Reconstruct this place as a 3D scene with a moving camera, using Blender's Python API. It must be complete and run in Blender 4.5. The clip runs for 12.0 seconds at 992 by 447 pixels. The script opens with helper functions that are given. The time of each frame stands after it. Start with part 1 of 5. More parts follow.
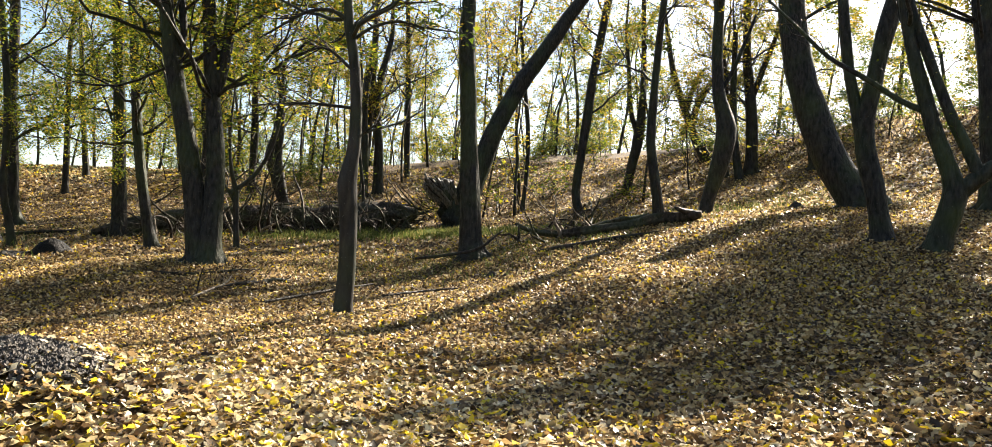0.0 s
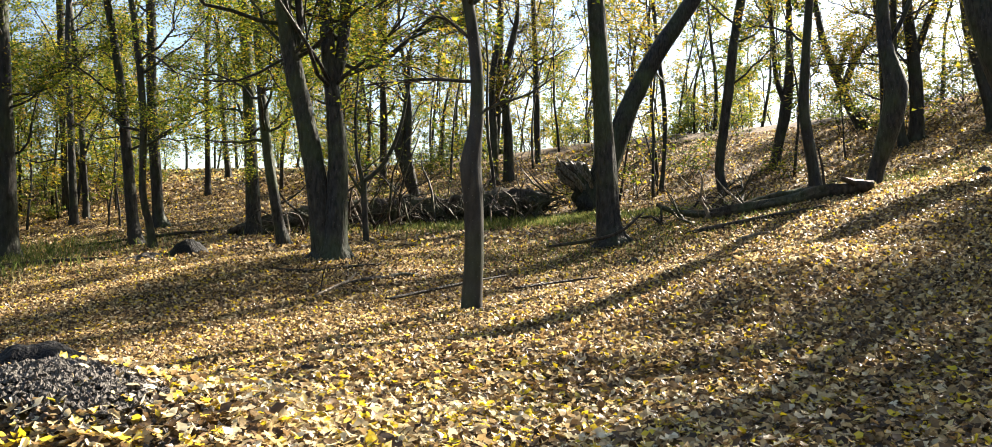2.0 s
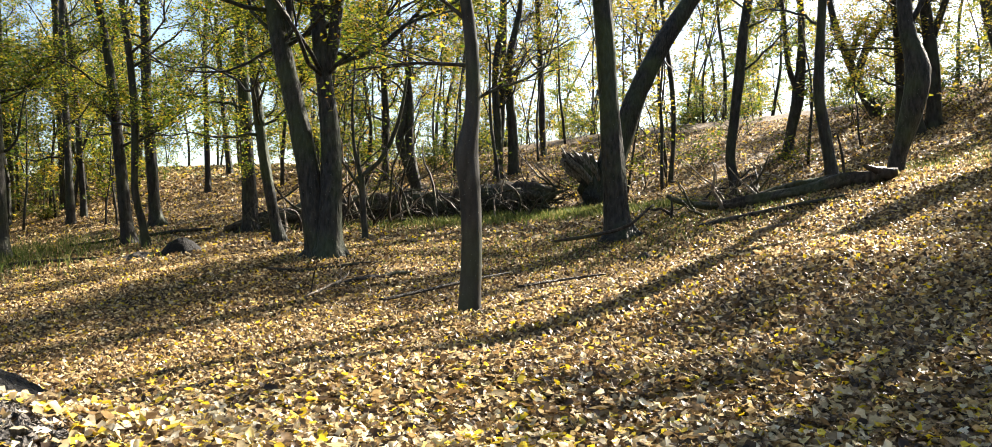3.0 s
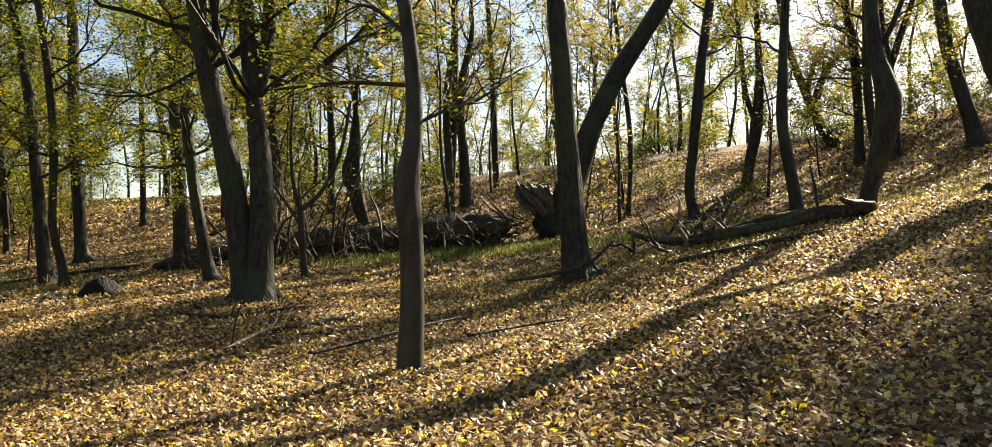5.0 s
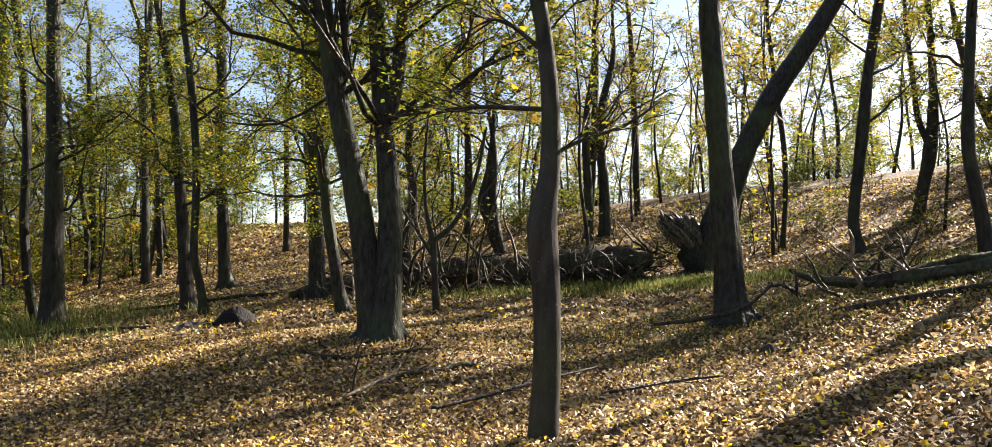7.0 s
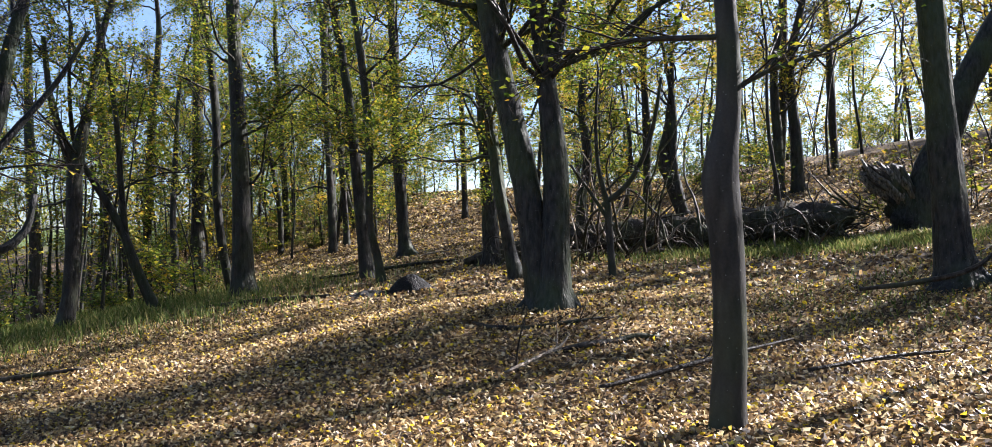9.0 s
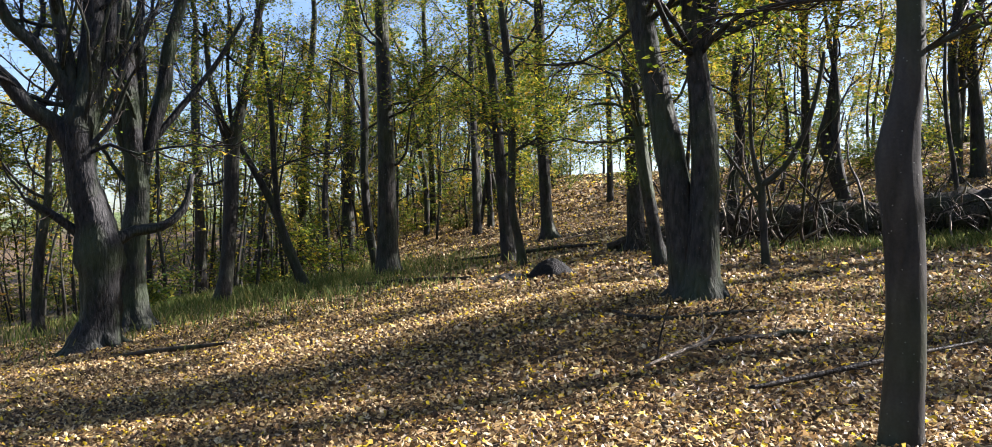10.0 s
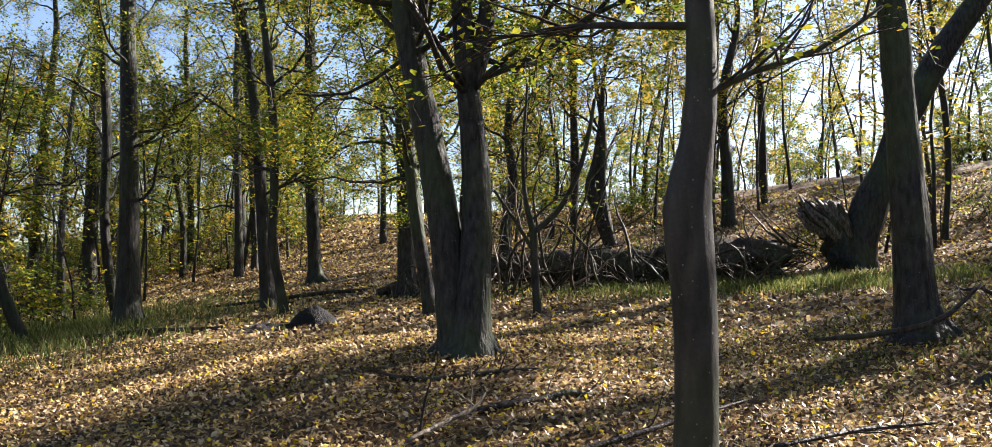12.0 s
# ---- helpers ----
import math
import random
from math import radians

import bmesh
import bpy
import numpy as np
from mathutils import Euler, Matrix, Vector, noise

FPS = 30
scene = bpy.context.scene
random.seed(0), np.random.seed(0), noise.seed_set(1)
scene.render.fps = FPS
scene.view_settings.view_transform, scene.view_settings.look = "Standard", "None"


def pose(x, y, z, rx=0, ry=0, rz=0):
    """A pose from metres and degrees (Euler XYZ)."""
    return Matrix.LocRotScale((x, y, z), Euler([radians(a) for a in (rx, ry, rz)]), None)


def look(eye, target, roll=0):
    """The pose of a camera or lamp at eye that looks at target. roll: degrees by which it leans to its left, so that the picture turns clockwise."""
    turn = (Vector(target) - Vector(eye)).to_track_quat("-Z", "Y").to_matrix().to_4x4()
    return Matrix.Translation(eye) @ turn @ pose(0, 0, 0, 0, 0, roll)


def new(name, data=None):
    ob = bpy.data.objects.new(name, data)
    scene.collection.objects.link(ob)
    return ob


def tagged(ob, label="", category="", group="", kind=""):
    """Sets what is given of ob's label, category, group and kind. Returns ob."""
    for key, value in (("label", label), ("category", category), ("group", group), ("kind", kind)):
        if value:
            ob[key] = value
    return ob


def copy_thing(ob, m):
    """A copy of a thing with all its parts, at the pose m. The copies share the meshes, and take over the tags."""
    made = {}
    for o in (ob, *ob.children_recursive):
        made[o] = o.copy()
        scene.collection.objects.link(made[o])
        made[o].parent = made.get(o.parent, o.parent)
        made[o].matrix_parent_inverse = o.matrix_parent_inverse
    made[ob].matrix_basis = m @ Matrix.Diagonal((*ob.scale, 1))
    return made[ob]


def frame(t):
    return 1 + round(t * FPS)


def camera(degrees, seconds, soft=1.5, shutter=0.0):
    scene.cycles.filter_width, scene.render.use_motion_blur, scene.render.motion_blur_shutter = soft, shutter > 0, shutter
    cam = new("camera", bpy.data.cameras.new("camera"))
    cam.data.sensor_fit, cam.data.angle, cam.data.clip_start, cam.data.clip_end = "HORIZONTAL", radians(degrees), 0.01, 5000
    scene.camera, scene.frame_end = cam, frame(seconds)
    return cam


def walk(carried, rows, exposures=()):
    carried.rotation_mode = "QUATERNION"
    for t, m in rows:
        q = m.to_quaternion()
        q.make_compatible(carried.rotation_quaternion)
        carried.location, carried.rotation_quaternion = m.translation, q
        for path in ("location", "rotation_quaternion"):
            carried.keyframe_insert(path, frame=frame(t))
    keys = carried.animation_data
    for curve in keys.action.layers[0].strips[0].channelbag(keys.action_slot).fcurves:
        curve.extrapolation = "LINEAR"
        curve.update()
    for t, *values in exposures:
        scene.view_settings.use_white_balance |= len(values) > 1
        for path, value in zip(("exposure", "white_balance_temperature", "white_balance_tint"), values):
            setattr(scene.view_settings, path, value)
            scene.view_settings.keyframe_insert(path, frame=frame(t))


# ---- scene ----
cam = camera(59.1, 12.0, soft=0.8)
PATH = [
    (0, (0.727, -1.154, 1.417), (0.783, 0.845, 1.459), 1.7),
    (0.5, (0.647, -0.765, 1.449), (0.618, 1.234, 1.51), -0.3),
    (1, (0.695, -0.395, 1.362), (0.672, 1.605, 1.392), -1.0),
    (1.5, (0.729, -0.02, 1.376), (0.614, 1.977, 1.366), -0.2),
    (2, (0.65, 0.404, 1.376), (0.401, 2.388, 1.387), -0.5),
    (2.5, (0.634, 0.845, 1.337), (0.373, 2.828, 1.301), -1.1),
    (2.7, (0.651, 1.052, 1.359), (0.377, 3.033, 1.349), -1.1),
    (4.3, (0.626, 2.354, 1.498), (0.473, 4.348, 1.505), -2.3),
    (4.5, (0.629, 2.515, 1.584), (0.488, 4.51, 1.593), -2.4),
    (5, (0.553, 2.865, 1.527), (0.393, 4.857, 1.593), -1.4),
    (5.5, (0.522, 3.156, 1.671), (0.433, 5.144, 1.872), -0.5),
    (6, (0.512, 3.631, 1.677), (0.456, 5.619, 1.887), -0.8),
    (6.5, (0.409, 3.83, 1.716), (0.071, 5.798, 1.839), -1.3),
    (7, (0.338, 4.2, 1.772), (-0.13, 6.14, 1.9), -0.4),
    (7.2, (0.338, 4.366, 1.79), (-0.141, 6.304, 1.904), -0.4),
    (8.8, (0.218, 5.215, 1.805), (-0.643, 7.019, 1.871), -1.4),
    (9, (0.194, 5.362, 1.771), (-0.669, 7.166, 1.824), -1.6),
    (9.5, (0.155, 5.617, 1.834), (-0.887, 7.323, 1.898), -1.8),
    (10, (0.006, 5.9, 1.779), (-1.145, 7.535, 1.8), -0.6),
    (10.5, (-0.144, 6.209, 1.823), (-1.291, 7.843, 1.939), -0.4),
    (11, (-0.219, 6.617, 1.76), (-1.114, 8.404, 1.815), 1.0),
    (11.5, (-0.341, 6.959, 1.813), (-1.16, 8.783, 1.861), 0.4),
    (12, (-0.448, 7.148, 1.909), (-1.15, 9.018, 2.018), -0.2),
]
EXPOSURES = [(0, 2.23, 7050, 10), (1.5, 2.28, 7050, 10), (2.5, 2.53, 6700, 10), (4.5, 2.08, 7500, 10), (5.5, 1.93, 7700, 10), (6, 1.83, 7200, 10), (7, 2.23, 6900, 15), (9, 2.26, 5800, 17), (9.5, 2.23, 5800, 17), (10.5, 2.23, 6300, 16), (11.5, 2.38, 6700, 15), (12, 2.23, 6300, 17)]
walk(cam, [(t, look(eye, target, roll)) for t, eye, target, roll in PATH], EXPOSURES)

# ---- light ----
SUN_AZ, SUN_EL = radians(40), radians(31)
world = bpy.data.worlds.new("sky")
scene.world = world
world.use_nodes = True
wn = world.node_tree
sky = wn.nodes.new("ShaderNodeTexSky")
sky.sky_type, sky.sun_disc = "NISHITA", False
sky.sun_elevation, sky.sun_rotation = SUN_EL, SUN_AZ
sky.air_density, sky.dust_density, sky.ozone_density = 1.0, 1.0, 1.8
wn.links.new(sky.outputs[0], wn.nodes["Background"].inputs[0])
wn.nodes["Background"].inputs[1].default_value = 0.05
sun = new("sun", bpy.data.lights.new("sun", "SUN"))
sun.data.energy, sun.data.angle, sun.data.color = 5.0, radians(0.6), (1.0, 0.93, 0.82)
sun_dir = Vector((math.sin(SUN_AZ) * math.cos(SUN_EL), math.cos(SUN_AZ) * math.cos(SUN_EL), math.sin(SUN_EL)))
sun.rotation_euler = sun_dir.to_track_quat("Z", "Y").to_euler()

rng = np.random.default_rng(7)


# ---- materials ----
def material(name):
    m = bpy.data.materials.new(name)
    m.use_nodes = True
    return m, m.node_tree.nodes, m.node_tree.links, m.node_tree.nodes["Principled BSDF"]


def ramp(nodes, stops, constant=False):
    r = nodes.new("ShaderNodeValToRGB")
    e = r.color_ramp.elements
    while len(e) < len(stops):
        e.new(0.5)
    for k, (p, c) in zip(e, stops):
        k.position, k.color = p, (*c, 1)
    if constant:
        r.color_ramp.interpolation = "CONSTANT"
    return r


def bark(name, dark, light, moss=0.0, scale=1.0, relief=0.055):
    """Furrowed bark: stretched noise for the ridges, a fine grain, and green algae where asked."""
    m, n, l, b = material(name)
    tc = n.new("ShaderNodeTexCoord")
    mp = n.new("ShaderNodeMapping")
    mp.inputs["Scale"].default_value = (9 * scale, 9 * scale, 2.8 * scale)
    l.new(tc.outputs["Object"], mp.inputs["Vector"])
    big = n.new("ShaderNodeTexNoise")
    big.inputs["Scale"].default_value, big.inputs["Detail"].default_value = 1.6, 8
    l.new(mp.outputs[0], big.inputs["Vector"])
    fine = n.new("ShaderNodeTexNoise")
    fine.inputs["Scale"].default_value, fine.inputs["Detail"].default_value = 45, 4
    l.new(tc.outputs["Object"], fine.inputs["Vector"])
    r = ramp(n, [(0.3, dark), (0.62, light), (0.8, tuple(min(1, c * 1.5) for c in light))])
    l.new(big.outputs[0], r.inputs[0])
    mix = n.new("ShaderNodeMixRGB")
    mix.blend_type, mix.inputs[0].default_value = "OVERLAY", 0.35
    l.new(r.outputs[0], mix.inputs[1])
    l.new(fine.outputs[0], mix.inputs[2])
    # pale lichen specks
    vor = n.new("ShaderNodeTexVoronoi")
    vor.inputs["Scale"].default_value = 16
    l.new(tc.outputs["Object"], vor.inputs["Vector"])
    spot = ramp(n, [(0.05, (1, 1, 1)), (0.11, (0, 0, 0))])
    l.new(vor.outputs["Distance"], spot.inputs[0])
    lich = n.new("ShaderNodeMixRGB")
    lich.inputs[2].default_value = (0.16, 0.165, 0.155, 1)
    l.new(spot.outputs[0], lich.inputs[0])
    l.new(mix.outputs[0], lich.inputs[1])
    out = lich.outputs[0]
    if moss:
        pat = n.new("ShaderNodeTexNoise")
        pat.inputs["Scale"].default_value = 1.1
        l.new(tc.outputs["Object"], pat.inputs["Vector"])
        pr = ramp(n, [(0.45, (0, 0, 0)), (0.7, (moss, moss, moss))])
        l.new(pat.outputs[0], pr.inputs[0])
        mm = n.new("ShaderNodeMixRGB")
        mm.inputs[2].default_value = (0.06, 0.09, 0.03, 1)
        l.new(pr.outputs[0], mm.inputs[0])
        l.new(out, mm.inputs[1])
        out = mm.outputs[0]
    l.new(out, b.inputs["Base Color"])
    b.inputs["Roughness"].default_value = 0.55
    b.inputs["Specular IOR Level"].default_value = 0.14
    bump = n.new("ShaderNodeBump")
    bump.inputs["Strength"].default_value, bump.inputs["Distance"].default_value = 1.0, relief
    l.new(big.outputs[0], bump.inputs["Height"])
    b2 = n.new("ShaderNodeBump")
    b2.inputs["Strength"].default_value, b2.inputs["Distance"].default_value = 0.4, 0.006
    l.new(fine.outputs[0], b2.inputs["Height"])
    l.new(bump.outputs[0], b2.inputs["Normal"])
    l.new(b2.outputs[0], b.inputs["Normal"])
    return m


def leaf_material(name, stops, through_part=0.5, rough=0.55, gloss=0.15):
    """Thin leaves: coloured one by one, light passes through them."""
    m, n, l, b = material(name)
    geo = n.new("ShaderNodeNewGeometry")
    r = ramp(n, stops)
    l.new(geo.outputs["Random Per Island"], r.inputs[0])
    tc = n.new("ShaderNodeTexCoord")
    blotch = n.new("ShaderNodeTexNoise")
    blotch.inputs["Scale"].default_value = 60
    l.new(tc.outputs["Object"], blotch.inputs["Vector"])
    mul = n.new("ShaderNodeMixRGB")
    mul.blend_type, mul.inputs[0].default_value = "OVERLAY", 0.4
    l.new(r.outputs[0], mul.inputs[1])
    l.new(blotch.outputs[0], mul.inputs[2])
    l.new(mul.outputs[0], b.inputs["Base Color"])
    b.inputs["Roughness"].default_value = rough
    b.inputs["Specular IOR Level"].default_value = gloss
    tr = n.new("ShaderNodeBsdfTranslucent")
    l.new(mul.outputs[0], tr.inputs[0])
    mx = n.new("ShaderNodeMixShader")
    mx.inputs[0].default_value = through_part
    l.new(b.outputs[0], mx.inputs[1])
    l.new(tr.outputs[0], mx.inputs[2])
    l.new(mx.outputs[0], n["Material Output"].inputs[0])
    return m


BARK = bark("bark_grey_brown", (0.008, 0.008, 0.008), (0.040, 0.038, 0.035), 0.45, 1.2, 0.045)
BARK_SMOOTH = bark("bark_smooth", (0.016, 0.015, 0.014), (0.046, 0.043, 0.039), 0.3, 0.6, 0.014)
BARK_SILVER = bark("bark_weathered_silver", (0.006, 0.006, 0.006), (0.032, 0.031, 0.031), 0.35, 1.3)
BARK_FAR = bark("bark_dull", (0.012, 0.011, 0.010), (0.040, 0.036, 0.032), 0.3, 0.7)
DEADWOOD = bark("dead_wood", (0.008, 0.006, 0.0045), (0.06, 0.048, 0.038), 0.4, 0.8)
TORN = bark("torn_grey_wood", (0.014, 0.012, 0.010), (0.19, 0.17, 0.145), 0.15, 1.6)
STICK = bark("bare_stick", (0.07, 0.055, 0.04), (0.26, 0.21, 0.16))
TWIG = bark("dark_twig", (0.014, 0.011, 0.009), (0.045, 0.036, 0.028))
LEAF_GREEN = leaf_material("leaves_green_yellow", [(0, (0.030, 0.058, 0.009)), (0.35, (0.085, 0.132, 0.014)), (0.65, (0.196, 0.221, 0.020)), (0.88, (0.391, 0.340, 0.025)), (1, (0.391, 0.212, 0.025))], 0.5)
LEAF_YELLOW = leaf_material("leaves_yellow", [(0, (0.072, 0.104, 0.013)), (0.3, (0.198, 0.211, 0.022)), (0.7, (0.432, 0.342, 0.032)), (1, (0.396, 0.216, 0.027))], 0.52)
LEAF_SHRUB = leaf_material("leaves_shrub", [(0, (0.045, 0.085, 0.015)), (0.6, (0.13, 0.18, 0.03)), (1, (0.38, 0.33, 0.04))], 0.5)
LITTER = leaf_material("fallen_leaves", [(0, (0.03, 0.019, 0.011)), (0.25, (0.09, 0.055, 0.027)), (0.46, (0.24, 0.15, 0.066)), (0.64, (0.42, 0.285, 0.125)), (0.80, (0.58, 0.44, 0.225)), (0.90, (0.74, 0.62, 0.40)), (0.95, (0.66, 0.47, 0.03)), (1, (0.78, 0.60, 0.03))], 0.38, 0.45, 0.3)
# paler copy of the litter, with the sunlight on the bank put into its colour
LITTER_LIT = leaf_material("fallen_leaves_lit", [(0, (0.045, 0.028, 0.016)), (0.16, (0.13, 0.08, 0.04)), (0.32, (0.34, 0.23, 0.11)), (0.5, (0.58, 0.45, 0.24)), (0.66, (0.76, 0.65, 0.42)), (0.8, (0.82, 0.75, 0.56)), (0.88, (0.78, 0.58, 0.06)), (1, (0.84, 0.66, 0.04))], 0.38, 0.4, 0.4)
GRASS = leaf_material("grass_blades", [(0, (0.06, 0.10, 0.02)), (0.6, (0.16, 0.19, 0.05)), (1, (0.35, 0.30, 0.12))], 0.4)


def ground_material():
    m, n, l, b = material("leaf_litter_ground")
    tc = n.new("ShaderNodeTexCoord")
    v = n.new("ShaderNodeTexVoronoi")
    v.inputs["Scale"].default_value = 17
    l.new(tc.outputs["Object"], v.inputs["Vector"])
    sep = n.new("ShaderNodeSeparateColor")
    l.new(v.outputs["Color"], sep.inputs[0])
    r = ramp(n, [(0, (0.045, 0.028, 0.015)), (0.3, (0.11, 0.066, 0.03)), (0.6, (0.22, 0.14, 0.06)), (0.85, (0.36, 0.26, 0.12)), (1, (0.5, 0.36, 0.05))])
    l.new(sep.outputs[0], r.inputs[0])
    big = n.new("ShaderNodeTexNoise")
    big.inputs["Scale"].default_value, big.inputs["Detail"].default_value = 0.35, 6
    l.new(tc.outputs["Object"], big.inputs["Vector"])
    tint = ramp(n, [(0.35, (0.5, 0.42, 0.36)), (0.65, (1.0, 0.95, 0.85))])
    l.new(big.outputs[0], tint.inputs[0])
    mul = n.new("ShaderNodeMixRGB")
    mul.blend_type, mul.inputs[0].default_value = "MULTIPLY", 0.8
    l.new(r.outputs[0], mul.inputs[1])
    l.new(tint.outputs[0], mul.inputs[2])
    mid = n.new("ShaderNodeTexNoise")
    mid.inputs["Scale"].default_value, mid.inputs["Detail"].default_value = 5.0, 6
    l.new(tc.outputs["Object"], mid.inputs["Vector"])
    patches = ramp(n, [(0.35, (0.35, 0.30, 0.26)), (0.55, (0.75, 0.72, 0.68)), (0.7, (1.0, 1.0, 0.95))])
    l.new(mid.outputs[0], patches.inputs[0])
    mul2 = n.new("ShaderNodeMixRGB")
    mul2.blend_type, mul2.inputs[0].default_value = "MULTIPLY", 0.9
    l.new(mul.outputs[0], mul2.inputs[1])
    l.new(patches.outputs[0], mul2.inputs[2])
    pos = n.new("ShaderNodeSeparateXYZ")
    l.new(tc.outputs["Object"], pos.inputs[0])
    edge = n.new("ShaderNodeMath")
    edge.operation = "MULTIPLY_ADD"
    edge.inputs[1].default_value = 9.0
    l.new(big.outputs[0], edge.inputs[0])
    l.new(pos.outputs[1], edge.inputs[2])
    rng_ = n.new("ShaderNodeMapRange")
    rng_.inputs["From Min"].default_value, rng_.inputs["From Max"].default_value = 56.0, 60.0
    l.new(edge.outputs[0], rng_.inputs["Value"])
    grass = ramp(n, [(0.3, (0.07, 0.11, 0.025)), (0.7, (0.17, 0.21, 0.05))])
    l.new(mid.outputs[0], grass.inputs[0])
    field = n.new("ShaderNodeMixRGB")
    l.new(rng_.outputs[0], field.inputs[0])
    l.new(mul2.outputs[0], field.inputs[1])
    l.new(grass.outputs[0], field.inputs[2])
    l.new(field.outputs[0], b.inputs["Base Color"])
    b.inputs["Roughness"].default_value = 0.85
    bump = n.new("ShaderNodeBump")
    bump.inputs["Strength"].default_value, bump.inputs["Distance"].default_value = 1.0, 0.04
    l.new(sep.outputs[1], bump.inputs["Height"])
    l.new(bump.outputs[0], b.inputs["Normal"])
    return m


def soil_material():
    m, n, l, b = material("dark_crumbly_soil")
    tc = n.new("ShaderNodeTexCoord")
    a = n.new("ShaderNodeTexNoise")
    a.inputs["Scale"].default_value, a.inputs["Detail"].default_value = 24, 8
    l.new(tc.outputs["Object"], a.inputs["Vector"])
    r = ramp(n, [(0.3, (0.014, 0.012, 0.011)), (0.7, (0.06, 0.052, 0.046))])
    l.new(a.outputs[0], r.inputs[0])
    l.new(r.outputs[0], b.inputs["Base Color"])
    b.inputs["Roughness"].default_value = 0.95
    bump = n.new("ShaderNodeBump")
    bump.inputs["Distance"].default_value = 0.05
    l.new(a.outputs[0], bump.inputs["Height"])
    l.new(bump.outputs[0], b.inputs["Normal"])
    return m


GROUND, SOIL = ground_material(), soil_material()
# soil blackened to carry the shade that two of the heaps lie in
EARTH_SHADED = bark("shaded_earth", (0.003, 0.003, 0.003), (0.012, 0.011, 0.011), 0.0, 2.0)

# ---- lie of the land: a coarse net of heights, 12 m apart, and local swells ----
NET = (
    (0.0, -1.94, -2.55, -3.66, -4.23, -4.04, -2.0, 3.01, 9.06),
    (-1.21, -1.63, -2.06, -2.75, -3.3, -2.05, 0.92, 4.59, 8.45),
    (-1.09, -1.33, -1.56, -1.78, -2.28, -0.09, 3.54, 6.04, 7.83),
    (0.13, -0.76, -1.64, -1.49, -0.21, 1.11, 3.65, 6.02, 6.99),
    (1.28, 0.32, -0.56, -0.88, 0.99, 1.98, 4.58, 5.71, 6.12),
    (-0.58, -0.06, 0.27, -0.15, 0.86, 2.11, 6.79, 6.7, 5.8),
    (-0.93, 0.07, 0.97, 1.62, 3.2, 3.06, 7.28, 7.37, 6.24),
    (-0.4, 0.67, 1.74, 3.02, 6.15, 8.71, 9.52, 8.09, 6.91),
    (-0.9, 1.15, 3.21, 5.63, 8.69, 10.88, 10.56, 9.24, 7.98),
    (-1.57, 1.77, 5.11, 8.32, 10.84, 12.05, 11.72, 10.62, 9.29),
)
NET = np.array(NET)
SWELLS = [(5.5, 19, 4.5, 0.54), (1, 17.5, 3, -0.42), (-6.5, 18.5, 3.5, 0.42), (2.5, 12.5, 2.2, 0.35), (3, 6.5, 2.5, -0.18), (8, 14.5, 3, 0.06), (-1.5, 7.5, 1.8, 0.23), (13.5, 33, 5, -0.15), (5, 33, 5, -0.3), (-33, 32, 6, -0.54)]


def height(x, y):
    x, y = np.asarray(x, float), np.asarray(y, float)
    u, v = np.clip((x + 60) / 12, 1, 7.999), np.clip((y + 24) / 12, 1, 6.999)
    i, j = u.astype(int), v.astype(int)
    s, t = u - i, v - j
    bu = ((1 - s) ** 3 / 6, (3 * s**3 - 6 * s**2 + 4) / 6, (-3 * s**3 + 3 * s**2 + 3 * s + 1) / 6, s**3 / 6)
    bv = ((1 - t) ** 3 / 6, (3 * t**3 - 6 * t**2 + 4) / 6, (-3 * t**3 + 3 * t**2 + 3 * t + 1) / 6, t**3 / 6)
    z = sum(bu[a] * bv[b] * NET[i - 1 + a, j - 1 + b] for a in range(4) for b in range(4))
    for a, b, r, h in SWELLS:
        z = z + h * np.exp(-((x - a) ** 2 + (y - b) ** 2) / r**2)
    return z + 0.62 * np.exp(-(((x + 2.3) / 1.3) ** 2 + ((y - 4.7) / 1.1) ** 2))


def part(name, verts, faces, mat, parent=None, label="", smooth=True, kind=""):
    me = bpy.data.meshes.new(name)
    me.from_pydata(verts if isinstance(verts, list) else verts.tolist(), [], faces if isinstance(faces, list) else faces.tolist())
    me.materials.append(mat)
    if smooth:
        me.shade_smooth()
    ob = new(name, me)
    ob.parent = parent
    if label or kind:
        tagged(ob, label, kind=kind)
    return ob


def spread(lo, hi, step, far):
    """Grid lines: even between lo and hi, then ever wider out to far."""
    mid = list(np.arange(lo, hi + 1e-6, step))
    out, s, p = [], step, hi
    while p < far:
        s *= 1.13
        p += s
        out.append(p)
    back, s, p = [], step, lo
    while p > -far:
        s *= 1.13
        p -= s
        back.append(p)
    return np.array(back[::-1] + mid + out)


gx, gy = spread(-14, 12, 0.28, 2500), spread(-2, 26, 0.28, 2500)
GX, GY = np.meshgrid(gx, gy, indexing="ij")
GZ = height(GX, GY)
rough = np.zeros(GX.shape)
for i, x in enumerate(gx):
    for j, y in enumerate(gy):
        if abs(x) < 90 and abs(y) < 110:
            rough[i, j] = 0.05 * noise.noise((x * 0.7, y * 0.7, 0)) + 0.02 * noise.noise((x * 2.3, y * 2.3, 5))
GZ = GZ + rough
idx = np.arange(GX.size).reshape(GX.shape)
quads = np.stack([idx[:-1, :-1], idx[1:, :-1], idx[1:, 1:], idx[:-1, 1:]], -1).reshape(-1, 4)
ground = part("ground", np.stack([GX, GY, GZ], -1).reshape(-1, 3), quads, GROUND)
tagged(ground, "woodland ground covered with fallen brown and yellow leaves", "ground", kind="structure")


